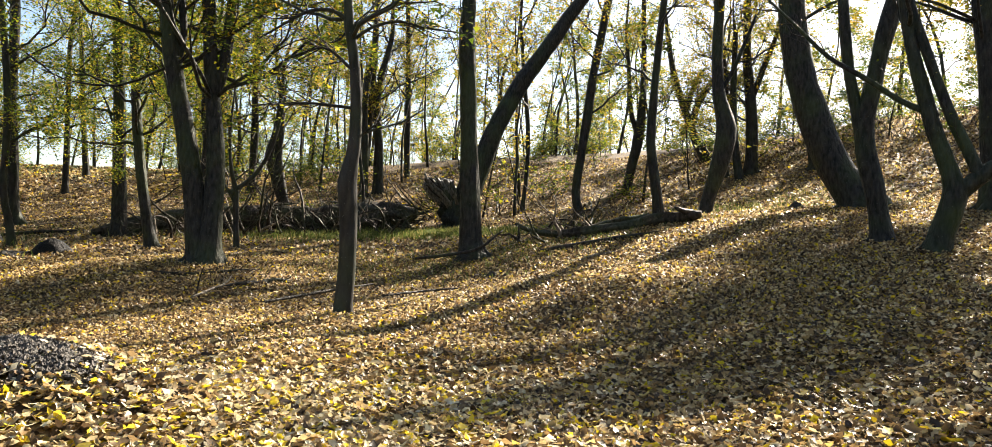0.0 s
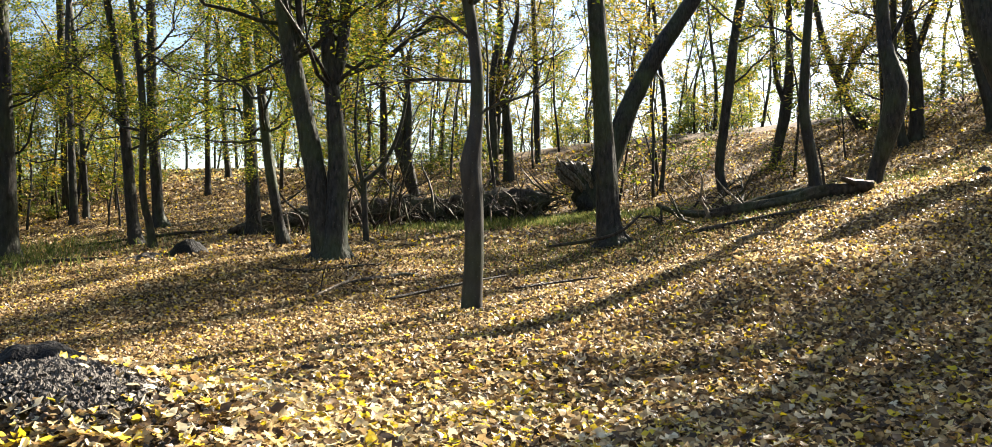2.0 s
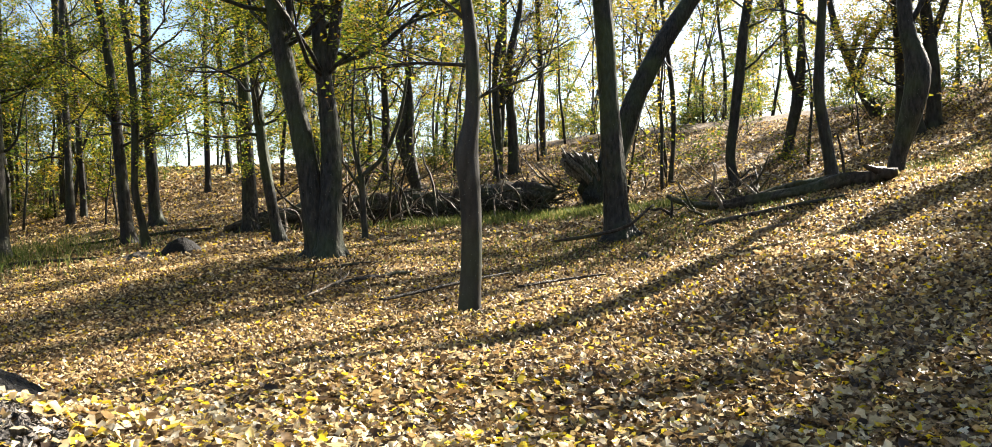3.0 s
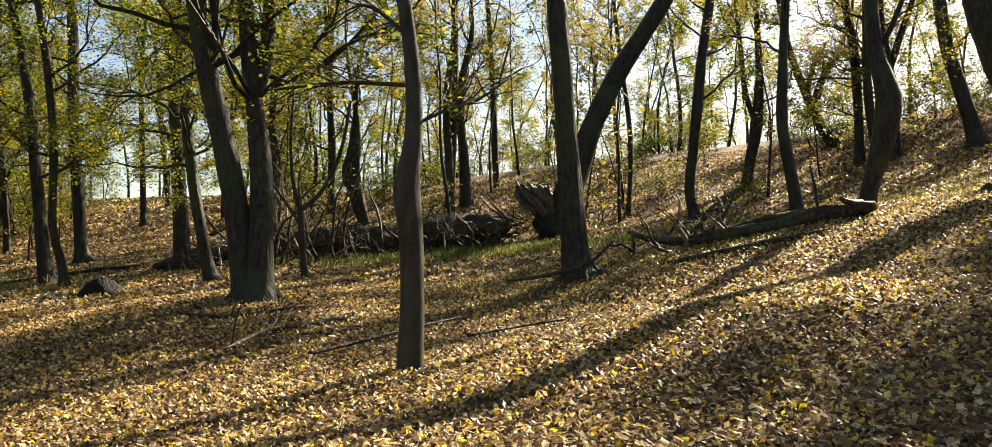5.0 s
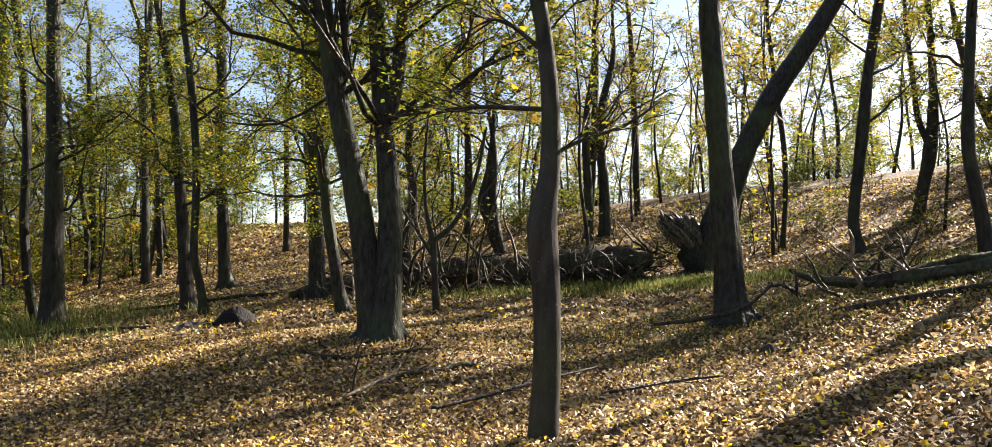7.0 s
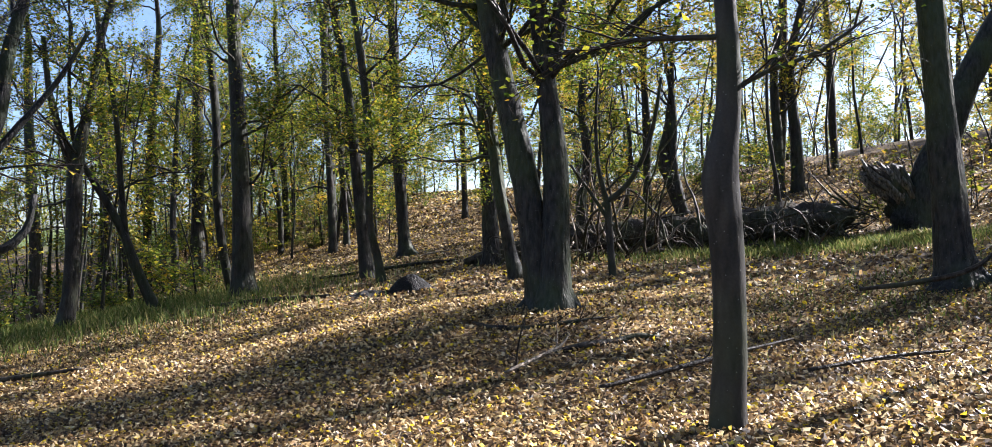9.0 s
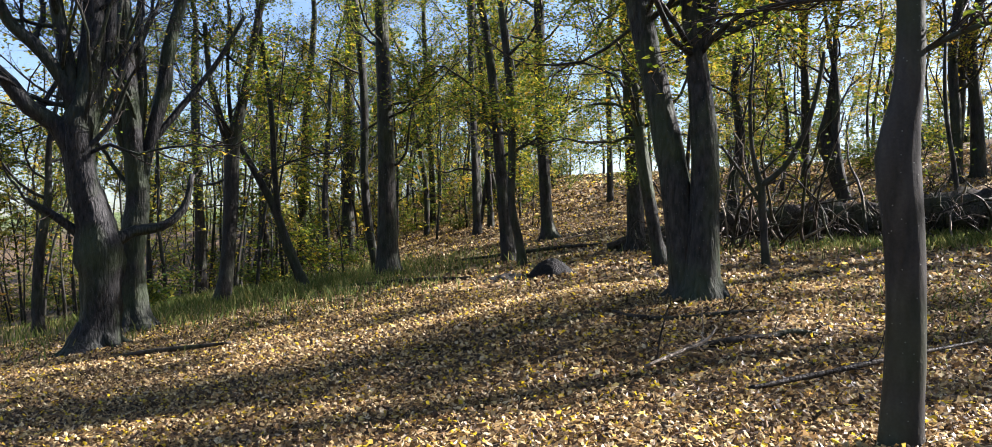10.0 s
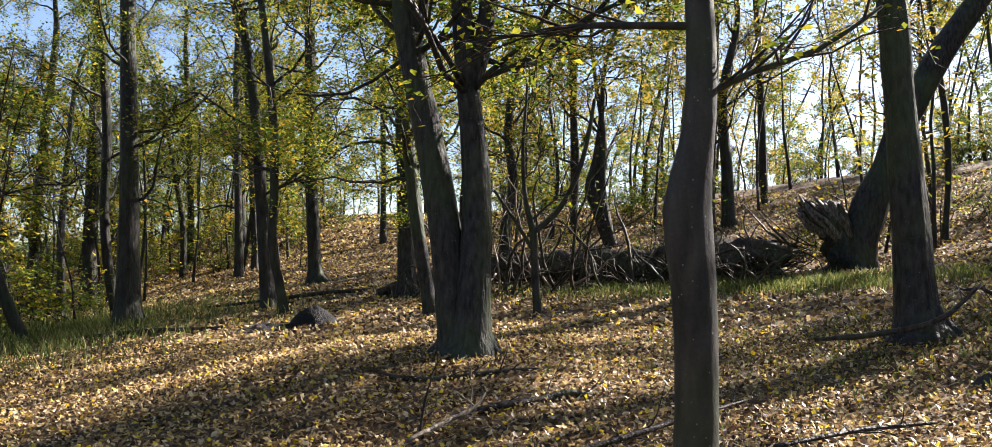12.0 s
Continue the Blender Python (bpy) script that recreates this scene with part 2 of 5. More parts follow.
def ground_z(x, y):
    """Height of the ground sheet with its small unevenness."""
    x, y = float(x), float(y)
    return float(height(x, y)) + 0.05 * noise.noise((x * 0.7, y * 0.7, 0)) + 0.02 * noise.noise((x * 2.3, y * 2.3, 5))


# ---- wood: tubes along curved lines ----
class Wood:
    def __init__(self):
        self.v, self.f = [], []

    def tube(self, pts, radii, sides=8, knobs=0.0, seed=0.0, close=True):
        pts, radii = np.asarray(pts, float), np.asarray(radii, float)
        t = np.gradient(pts, axis=0)
        t /= np.linalg.norm(t, axis=1)[:, None] + 1e-9
        ref = np.array((1.0, 0.0, 0.0)) if abs(t[0][0]) < 0.8 else np.array((0.0, 1.0, 0.0))
        base = len(self.v)
        ang = np.arange(sides) * 2 * np.pi / sides
        for k in range(len(pts)):
            a = np.cross(t[k], ref)
            a /= np.linalg.norm(a) + 1e-9
            b = np.cross(t[k], a)
            for q in ang:
                r = radii[k]
                if knobs:
                    r *= 1 + knobs * (noise.noise((math.cos(q) * 1.3 + seed, math.sin(q) * 1.3, k * 0.35)) + 0.5 * noise.noise((math.cos(q) * 3 + seed, math.sin(q) * 3, k * 0.9 + 9)) + 0.6 * noise.noise((math.cos(q) * 4.5 + seed, math.sin(q) * 4.5, k * 0.12)))
                self.v.append((pts[k] + r * (math.cos(q) * a + math.sin(q) * b)).tolist())
        for k in range(len(pts) - 1):
            for s in range(sides):
                p, n2 = base + k * sides + s, base + k * sides + (s + 1) % sides
                self.f.append((p, n2, n2 + sides, p + sides))
        if close:
            last = base + (len(pts) - 1) * sides
            self.f.append(tuple(range(last, last + sides)))
            self.f.append(tuple(range(base + sides - 1, base - 1, -1)))
        return self


def curve_through(pts, step=0.25):
    """A smooth line through the given points (each with its radius)."""
    p = np.asarray(pts, float)
    p = np.vstack([2 * p[0] - p[1], p, 2 * p[-1] - p[-2]])
    out = []
    for k in range(1, len(p) - 2):
        n = max(2, int(np.linalg.norm(p[k + 1, :3] - p[k, :3]) / step))
        for s in np.arange(n) / n:
            out.append(0.5 * (2 * p[k] + (p[k + 1] - p[k - 1]) * s + (2 * p[k - 1] - 5 * p[k] + 4 * p[k + 1] - p[k + 2]) * s**2 + (3 * p[k] - p[k - 1] - 3 * p[k + 1] + p[k + 2]) * s**3))
    out.append(p[-2])
    out = np.array(out)
    out[:, 3] = np.maximum(out[:, 3], 0.004)
    return out


def grow(start, way, length, radius, wander, lift, r, n=6):
    """A branch: a line that wanders and bends upwards, with its radii."""
    pts, d, p = [np.array(start)], np.array(way, float), np.array(start, float)
    for k in range(n):
        d = d + r.normal(0, wander, 3) + np.array((0, 0, lift))
        d /= np.linalg.norm(d)
        p = p + d * length / n
        pts.append(p)
    return np.array(pts), radius * np.linspace(1, 0.25, n + 1)


def at_line(pts, s):
    k = min(int(s * (len(pts) - 1)), len(pts) - 2)
    q = s * (len(pts) - 1) - k
    return pts[k] * (1 - q) + pts[k + 1] * q, pts[k + 1] - pts[k]


def leaf_mesh(centres, size, r, flat=0.5, droop=0.0, three=False):
    """Two-sided folded leaves, each its own island."""
    n = len(centres)
    c = np.asarray(centres)
    yaw = r.uniform(0, 2 * np.pi, n)
    along = np.stack([np.cos(yaw), np.sin(yaw), r.normal(-droop, 0.35, n)], 1)
    along /= np.linalg.norm(along, axis=1)[:, None]
    up = np.stack([r.normal(0, flat, n), r.normal(0, flat, n), np.ones(n)], 1)
    side = np.cross(along, up)
    side /= np.linalg.norm(side, axis=1)[:, None]
    s = (size * r.uniform(0.65, 1.25, n))[:, None]
    nrm = np.cross(side, along)
    if three:
        v = np.stack([c - along * s * 0.55, c + along * s * 0.3 + side * s * 0.36, c + along * s * 0.3 - side * s * 0.36 + nrm * s * 0.1], 1).reshape(-1, 3)
        return v, np.arange(3 * n).reshape(n, 3)
    v = np.stack([c - along * s * 0.5, c + side * s * 0.33 + nrm * s * 0.1, c + along * s * 0.5, c - side * s * 0.33 + nrm * s * 0.1], 1).reshape(-1, 3)
    f = np.arange(4 * n).reshape(n, 4)
    return v, f


def crown(parent, stems, mat_leaf, mat_wood, r, boughs=8, low=4.0, reach=3.2, leaves=3000, leaf=0.11, rise=0.25, sub=5, joined=False, bias=0.9):
    """Limbs, boughs and twigs off the upper stems, with leaves along the twigs."""
    twigs, spots, weights = Wood(), [], []
    ground0 = stems[0][0][2]
    top = max(s[-1][2] for s in stems)
    for k in range(boughs):
        stem = stems[r.integers(len(stems))]
        zs = stem[:, 2]
        lo = min(ground0 + low, zs[-1] - 0.5)
        want = lo + (zs[-1] - lo) * ((k + r.uniform(0, 1)) / boughs) ** bias
        i = int(np.clip(np.searchsorted(zs, want), 1, len(zs) - 1))
        p, rad = stem[i][:3], stem[i][3]
        az = r.uniform(0, 2 * np.pi)
        shrink = 1 - 0.5 * (zs[i] - lo) / (zs[-1] - lo + 0.1)
        L = reach * r.uniform(0.7, 1.2) * shrink
        pts, rr = grow(p, (math.cos(az), math.sin(az), rise + r.uniform(0, 0.5)), L, min(rad * 0.42, 0.05), 0.23, 0.06, r, 8)
        if joined:
            twigs.tube(pts, rr, 4, close=False)
        else:
            limb = Wood().tube(pts, rr, 6)
            part("branch", limb.v, limb.f, mat_wood, parent)
        for _ in range(sub):
            q, d = at_line(pts, r.uniform(0.25, 1.0))
            d = d / np.linalg.norm(d) + r.normal(0, 0.75, 3) * (1, 1, 0.7) + np.array((0, 0, 0.12))
            bp, br = grow(q, d / np.linalg.norm(d), L * r.uniform(0.3, 0.6), 0.019, 0.24, 0.02, r, 3 if joined else 5)
            twigs.tube(bp, br, 3 if joined else 4, close=False)
            for _ in range(2 if joined else 4):
                q2, d2 = at_line(bp, r.uniform(0.2, 1.0))
                d2 = d2 / np.linalg.norm(d2) + r.normal(0, 0.8, 3) * (1, 1, 0.55)
                tp, tr_ = grow(q2, d2 / np.linalg.norm(d2), r.uniform(0.4, 1.15), 0.006, 0.24, -0.02, r, 2 if joined or leaf >= 0.078 else 3)
                twigs.tube(tp, tr_, 3, close=False)
                spots.append(tp)
    part("twig_spray", twigs.v, twigs.f, TWIG, parent, kind="stuff")
    if leaves and spots:
        pick = r.integers(0, len(spots), leaves)
        pos = []
        for k in pick:
            q, _ = at_line(spots[k], r.uniform(0.0, 1.0))
            pos.append(q + r.normal(0, 0.13, 3))
        v, f = leaf_mesh(np.array(pos), leaf, r, 0.55, 0.25, joined or leaf >= 0.078)
        part("foliage", v, f, mat_leaf, parent, smooth=False, kind="stuff")


def stem_on(pts, more=6.0, lean=(0, 0), r=None):
    """Carries a stem down into the ground and on upwards to the tree's top."""
    p = [list(q) for q in pts]
    x, y, z, w = p[0]
    g = ground_z(x, y)
    if z > g + 0.15:
        p.insert(0, [x, y, g, w * 1.08])
        z = g
    p.insert(0, [p[0][0], p[0][1], min(z, g) - 0.35, p[0][3] * 1.15])
    if more:
        d = np.array(p[-1][:3]) - np.array(p[-2][:3])
        d = d / np.linalg.norm(d) * 0.5 + np.array((lean[0], lean[1], 0.7))
        q, w = np.array(p[-1][:3]), p[-1][3]
        for k in range(4):
            d = d + (r.normal(0, 0.12, 3) if r is not None else 0)
            d = d / np.linalg.norm(d)
            q = q + d * more / 4
            w *= 0.72
            p.append([*q, w])
    return p


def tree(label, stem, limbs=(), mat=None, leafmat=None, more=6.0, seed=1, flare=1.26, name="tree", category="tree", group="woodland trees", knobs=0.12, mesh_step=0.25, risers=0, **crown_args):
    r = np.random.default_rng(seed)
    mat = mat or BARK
    x, y = stem[0][0], stem[0][1]
    root = new(name)
    root.location = (x, y, ground_z(x, y))
    tagged(root, label, category, group)
    inv = Matrix.Translation(-root.location)
    line = curve_through(stem_on(stem, more, r=r), mesh_step)
    g = root.location.z
    rad = 0.93 * line[:, 3] * (1 + (flare - 1) * np.exp(-np.maximum(line[:, 2] - g, 0) / 0.22))
    sides = (32 if knobs > 0.15 else 22) if line[3, 3] > 0.1 else 10
    w = Wood().tube(line[:, :3], rad, sides, knobs, seed * 3.1)
    made = [part("trunk", w.v, w.f, mat, root)]
    stems = [line]
    thin = []
    for k, l in enumerate(limbs):
        d = np.array(l[0][:3]) - np.array(l[1][:3])
        l = [(*(np.array(l[0][:3]) + d / np.linalg.norm(d) * 0.16), l[0][3]), *l]
        ll = curve_through(l, 0.2)
        if l[-1][3] <= 0.07:
            thin.append(ll)
        if more and l[-1][3] > 0.07:
            ll = curve_through(stem_on(l, more * 0.7, r=r)[1:] if l[0][2] < g else [list(q) for q in l] + stem_on(l, more * 0.7, r=r)[-4:], 0.25)
            stems.append(ll)
        w = Wood().tube(ll[:, :3], ll[:, 3], 10, knobs, seed + k)
        part("branch", w.v, w.f, mat, root)
    for k in range(risers):
        src = stems[k % len(stems)]
        hi = src[src[:, 2] > g + 2.4][:, :3]
        if len(hi) < 3:
            continue
        q, d = at_line(hi, r.uniform(0, 0.55))
        a = r.uniform(0, 2 * math.pi)
        pts, rad_ = grow(q, (0.55 * math.cos(a), 0.55 * math.sin(a), 0.8), r.uniform(2.5, 5.5), r.uniform(0.035, 0.085), 0.13, 0.04, r, 9)
        w = Wood().tube(pts, rad_, 8, 0.15, k)
        part("branch", w.v, w.f, mat, root)
        thin.append(np.column_stack([pts, rad_]))
    if thin:
        tw, pos = Wood(), []
        for ll in thin:
            for _ in range(9):
                q, d = at_line(ll[:, :3], r.uniform(0.25, 1.0))
                d = d / np.linalg.norm(d) + r.normal(0, 0.6, 3) * (1, 1, 0.6)
                bp, br = grow(q, d / np.linalg.norm(d), r.uniform(0.5, 1.3), 0.011, 0.2, 0.0, r, 5)
                tw.tube(bp, br, 4, close=False)
                for _ in range(3):
                    q2, d2 = at_line(bp, r.uniform(0.3, 1.0))
                    d2 = d2 / np.linalg.norm(d2) + r.normal(0, 0.6, 3) * (1, 1, 0.5)
                    tp, tr_ = grow(q2, d2 / np.linalg.norm(d2), r.uniform(0.25, 0.6), 0.005, 0.2, -0.03, r, 3)
                    tw.tube(tp, tr_, 3, close=False)
                    pos += [at_line(tp, s)[0] + r.normal(0, 0.04, 3) for s in r.uniform(0, 1, 4 if crown_args.get("leaves", 1) > 1000 else 1)]
        part("twig_spray", tw.v, tw.f, TWIG, root, kind="stuff")
        v, f = leaf_mesh(np.array(pos), 0.07, r, 0.5, 0.2)
        part("foliage", v, f, leafmat or LEAF_GREEN, root, smooth=False, kind="stuff")
    if flare > 1.25 and line[2, 3] > 0.12:
        for k in range(5):
            a = 2 * math.pi * (k + r.uniform(-0.3, 0.3)) / 5
            R = line[3, 3]
            pts = [(x + math.cos(a) * R * s, y + math.sin(a) * R * s, ground_z(x + math.cos(a) * R * s, y + math.sin(a) * R * s) + h, rr) for s, h, rr in ((0.35, R * 1.1, R * 0.36), (0.95, R * 0.25, R * 0.27), (1.5, -0.01, R * 0.16), (2.1, -0.08, R * 0.08))]
            ll = curve_through(pts, 0.1)
            w = Wood().tube(ll[:, :3], ll[:, 3], 8, 0.15, k)
            part("root", w.v, w.f, mat, root)
    if crown_args.get("leaves", 1):
        crown(root, stems, leafmat or LEAF_GREEN, mat, r, **crown_args)
    for o in root.children:
        o.matrix_parent_inverse = inv
    return root


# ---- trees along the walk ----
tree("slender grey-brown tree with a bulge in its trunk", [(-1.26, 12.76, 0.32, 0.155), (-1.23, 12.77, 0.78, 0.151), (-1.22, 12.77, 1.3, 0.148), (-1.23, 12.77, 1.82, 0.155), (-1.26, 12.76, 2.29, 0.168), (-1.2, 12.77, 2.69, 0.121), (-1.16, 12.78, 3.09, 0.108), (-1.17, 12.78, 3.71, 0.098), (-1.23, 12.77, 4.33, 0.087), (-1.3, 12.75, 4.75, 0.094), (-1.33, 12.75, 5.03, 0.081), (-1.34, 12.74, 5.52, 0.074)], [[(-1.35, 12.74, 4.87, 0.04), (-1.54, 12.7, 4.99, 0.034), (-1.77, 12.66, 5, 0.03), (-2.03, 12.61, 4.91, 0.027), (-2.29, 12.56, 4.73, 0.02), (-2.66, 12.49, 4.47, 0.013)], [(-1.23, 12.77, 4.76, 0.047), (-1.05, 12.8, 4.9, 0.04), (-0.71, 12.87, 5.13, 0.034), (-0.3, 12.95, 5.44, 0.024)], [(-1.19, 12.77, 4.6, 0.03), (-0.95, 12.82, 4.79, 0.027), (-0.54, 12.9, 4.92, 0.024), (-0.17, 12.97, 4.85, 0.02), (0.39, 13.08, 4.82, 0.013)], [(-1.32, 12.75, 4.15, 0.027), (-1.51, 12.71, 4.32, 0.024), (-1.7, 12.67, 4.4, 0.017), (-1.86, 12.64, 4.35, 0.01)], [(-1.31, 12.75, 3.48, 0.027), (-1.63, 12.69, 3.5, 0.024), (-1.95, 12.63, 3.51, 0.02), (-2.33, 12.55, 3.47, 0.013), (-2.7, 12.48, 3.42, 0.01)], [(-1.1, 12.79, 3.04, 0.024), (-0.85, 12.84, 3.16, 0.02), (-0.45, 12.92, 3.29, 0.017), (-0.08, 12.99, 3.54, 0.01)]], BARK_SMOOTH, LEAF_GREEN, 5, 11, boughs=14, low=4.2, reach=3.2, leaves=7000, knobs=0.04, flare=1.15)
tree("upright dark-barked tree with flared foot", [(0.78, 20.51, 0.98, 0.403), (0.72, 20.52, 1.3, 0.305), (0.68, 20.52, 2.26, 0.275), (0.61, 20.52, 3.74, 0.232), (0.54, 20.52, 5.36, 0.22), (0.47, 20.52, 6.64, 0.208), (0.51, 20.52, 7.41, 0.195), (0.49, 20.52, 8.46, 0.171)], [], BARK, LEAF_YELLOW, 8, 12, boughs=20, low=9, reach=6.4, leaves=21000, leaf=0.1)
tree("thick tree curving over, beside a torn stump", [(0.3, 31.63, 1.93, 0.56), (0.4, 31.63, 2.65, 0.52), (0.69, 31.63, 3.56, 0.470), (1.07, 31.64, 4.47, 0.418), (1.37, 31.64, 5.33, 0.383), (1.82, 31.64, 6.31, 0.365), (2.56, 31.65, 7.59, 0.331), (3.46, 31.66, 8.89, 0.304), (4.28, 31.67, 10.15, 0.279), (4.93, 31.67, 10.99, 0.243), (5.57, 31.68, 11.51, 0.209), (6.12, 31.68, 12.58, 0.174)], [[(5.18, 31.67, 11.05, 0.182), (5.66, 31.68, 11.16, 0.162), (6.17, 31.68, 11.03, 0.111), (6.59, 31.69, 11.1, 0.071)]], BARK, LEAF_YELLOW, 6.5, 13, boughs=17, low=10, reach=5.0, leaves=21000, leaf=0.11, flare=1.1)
tree("slim crooked tree with spreading yellow crown", [(5.06, 33.88, 2.51, 0.221), (4.89, 33.91, 3.54, 0.177), (5.06, 33.88, 5.07, 0.188), (5.26, 33.85, 6.61, 0.199), (5.44, 33.82, 8.17, 0.177), (5.79, 33.77, 10.19, 0.166), (6.22, 33.71, 12.68, 0.144)], [], BARK_FAR, LEAF_YELLOW, 6, 14, boughs=12, low=3.4, reach=3.6, leaves=5500, leaf=0.1)
tree("slim crooked tree with thin yellow crown", [(6.79, 26.99, 2.28, 0.21), (6.67, 27.03, 3.24, 0.175), (6.53, 27.06, 4.26, 0.175), (6.47, 27.08, 5.12, 0.166), (6.58, 27.05, 7.02, 0.131), (6.71, 27.02, 8.76, 0.122), (6.83, 26.98, 10.17, 0.105)], [], BARK_FAR, LEAF_YELLOW, 6, 15, boughs=9, low=3.4, reach=2.6, leaves=1500, leaf=0.12)
tree("crooked dark tree with a swollen bend", [(6.97, 22.13, 2.27, 0.213), (7.05, 22.1, 2.75, 0.184), (7.22, 22.04, 3.34, 0.227), (7.39, 21.98, 4.06, 0.269), (7.45, 21.96, 4.62, 0.283), (7.33, 22, 5.17, 0.213), (7.23, 22.03, 5.63, 0.184), (7.18, 22.05, 6.8, 0.156), (7.22, 22.04, 8.33, 0.149)], [[(7.3, 22.01, 5.62, 0.064), (7.59, 21.91, 6.2, 0.057), (7.86, 21.82, 6.92, 0.05), (8.11, 21.73, 7.64, 0.035)]], BARK, LEAF_YELLOW, 5, 16, boughs=7, low=4.5, reach=2.4, leaves=900, leaf=0.1, flare=1.1)
tree("slim crooked tree with thin yellow foliage", [(11.93, 37.65, 4.6, 0.234), (11.94, 37.64, 6.37, 0.195), (11.89, 37.66, 8.63, 0.182), (11.68, 37.73, 10.68, 0.169), (11.39, 37.83, 13.29, 0.143), (11.26, 37.87, 14.62, 0.13)], [], BARK_FAR, LEAF_YELLOW, 2, 17, boughs=13, low=2.8, reach=2.6, leaves=3000, leaf=0.105, mesh_step=0.4)
tree("slim forked tree on the wooded rise", [(7.49, 37.26, 3.64, 0.224), (7.66, 37.22, 4.68, 0.211), (7.95, 37.16, 6.13, 0.248), (8.11, 37.13, 7.85, 0.174), (8.11, 37.13, 10.34, 0.124), (8.03, 37.15, 13.14, 0.099)], [[(7.91, 37.17, 6.38, 0.112), (7.62, 37.23, 7.38, 0.112), (7.51, 37.25, 8.88, 0.099), (7.35, 37.29, 10.9, 0.075)]], BARK_FAR, LEAF_YELLOW, 5, 18, boughs=11, low=3, reach=2.8, leaves=2600, leaf=0.13)
tree("leaning dark tree on the hillside", [(15.09, 34.84, 4.89, 0.374), (14.92, 34.92, 5.7, 0.311), (14.66, 35.04, 6.86, 0.274), (14.32, 35.2, 8.53, 0.249), (14.11, 35.3, 10.68, 0.224), (13.96, 35.37, 12.86, 0.187)], [], BARK_FAR, LEAF_YELLOW, 2, 19, boughs=13, low=2.6, reach=3.2, leaves=4000, leaf=0.1)
tree("slim crooked tree with thin yellow foliage", [(12.46, 42.42, 5.86, 0.293), (11.99, 42.56, 6.65, 0.249), (11.41, 42.74, 8.26, 0.22), (10.83, 42.92, 10.05, 0.176), (10.5, 43.02, 11.84, 0.132)], [[(11.63, 42.67, 7.39, 0.205), (12.03, 42.55, 8.79, 0.161), (12.64, 42.36, 9.89, 0.117), (13.22, 42.18, 11.27, 0.073)], [(11.41, 42.74, 8.21, 0.132), (11.73, 42.64, 9.54, 0.103), (12.28, 42.47, 10.5, 0.059)]], BARK_FAR, LEAF_YELLOW, 5, 20, boughs=13, low=2.8, reach=3.4, leaves=8000, leaf=0.105, mesh_step=0.4)
tree("stout dark tree leaning uphill in a curve", [(10.34, 19.93, 2.51, 0.536), (10.03, 20.07, 2.95, 0.469), (9.66, 20.24, 3.54, 0.436), (9.3, 20.41, 4.45, 0.419), (9, 20.54, 5.49, 0.402), (8.82, 20.62, 6.3, 0.385), (8.69, 20.68, 7.44, 0.352), (8.58, 20.73, 8.74, 0.318)], [], BARK, LEAF_YELLOW, 5, 21, boughs=11, low=4.6, reach=3.2, leaves=3200, leaf=0.1)
tree("dark forked tree with a crooked foot", [(8.2, 14.56, 1.63, 0.201), (8.14, 14.59, 2.11, 0.189), (8.05, 14.63, 2.68, 0.201), (7.92, 14.69, 3.27, 0.195), (7.9, 14.7, 3.85, 0.176), (8, 14.65, 4.43, 0.17), (8.12, 14.59, 5.12, 0.164), (8.24, 14.54, 5.69, 0.176), (8.42, 14.46, 6.49, 0.151)], [[(7.86, 14.72, 3.56, 0.126), (7.75, 14.77, 4.15, 0.113), (7.64, 14.82, 4.8, 0.101), (7.57, 14.86, 5.51, 0.101), (7.52, 14.88, 6.35, 0.088)]], BARK, LEAF_YELLOW, 2.5, 22, boughs=5, low=4.5, reach=2.0, leaves=250, leaf=0.09)
tree("crooked many-stemmed dark tree on the slope", [(8.42, 13.1, 1.45, 0.211), (8.5, 13.06, 1.81, 0.199), (8.64, 12.98, 2.36, 0.211), (8.59, 13.01, 2.75, 0.164), (8.38, 13.13, 3.44, 0.141), (8.2, 13.22, 4.19, 0.129), (8.04, 13.31, 4.94, 0.117), (7.92, 13.37, 5.82, 0.105)], [[(8.69, 12.95, 2.44, 0.152), (8.89, 12.85, 2.64, 0.141), (9.11, 12.73, 2.85, 0.129), (9.43, 12.56, 3.1, 0.105), (9.8, 12.35, 3.59, 0.082)], [(8.95, 12.81, 2.75, 0.105), (8.79, 12.9, 3.16, 0.1), (8.57, 13.02, 3.74, 0.094), (8.36, 13.13, 4.39, 0.088), (8.12, 13.27, 5.26, 0.076), (8.02, 13.32, 5.7, 0.059)], [(8.29, 13.17, 3.78, 0.059), (7.92, 13.37, 3.99, 0.053), (7.4, 13.66, 4.43, 0.047), (6.89, 13.93, 4.82, 0.041), (6.44, 14.17, 5.36, 0.035), (5.98, 14.42, 5.92, 0.023)]], BARK, LEAF_YELLOW, 2, 23, boughs=8, low=3.6, reach=2.2, leaves=900, leaf=0.09)
tree("dark upright tree shading the slope from its edge", [(12.12, 17.52, 2.45, 0.364), (12.07, 17.55, 3.69, 0.316), (12.01, 17.58, 4.94, 0.285), (11.94, 17.63, 5.92, 0.269), (11.83, 17.7, 7.05, 0.237)], [], BARK, LEAF_YELLOW, 3, 24, boughs=15, low=3.2, reach=3.4, leaves=2600, leaf=0.12)
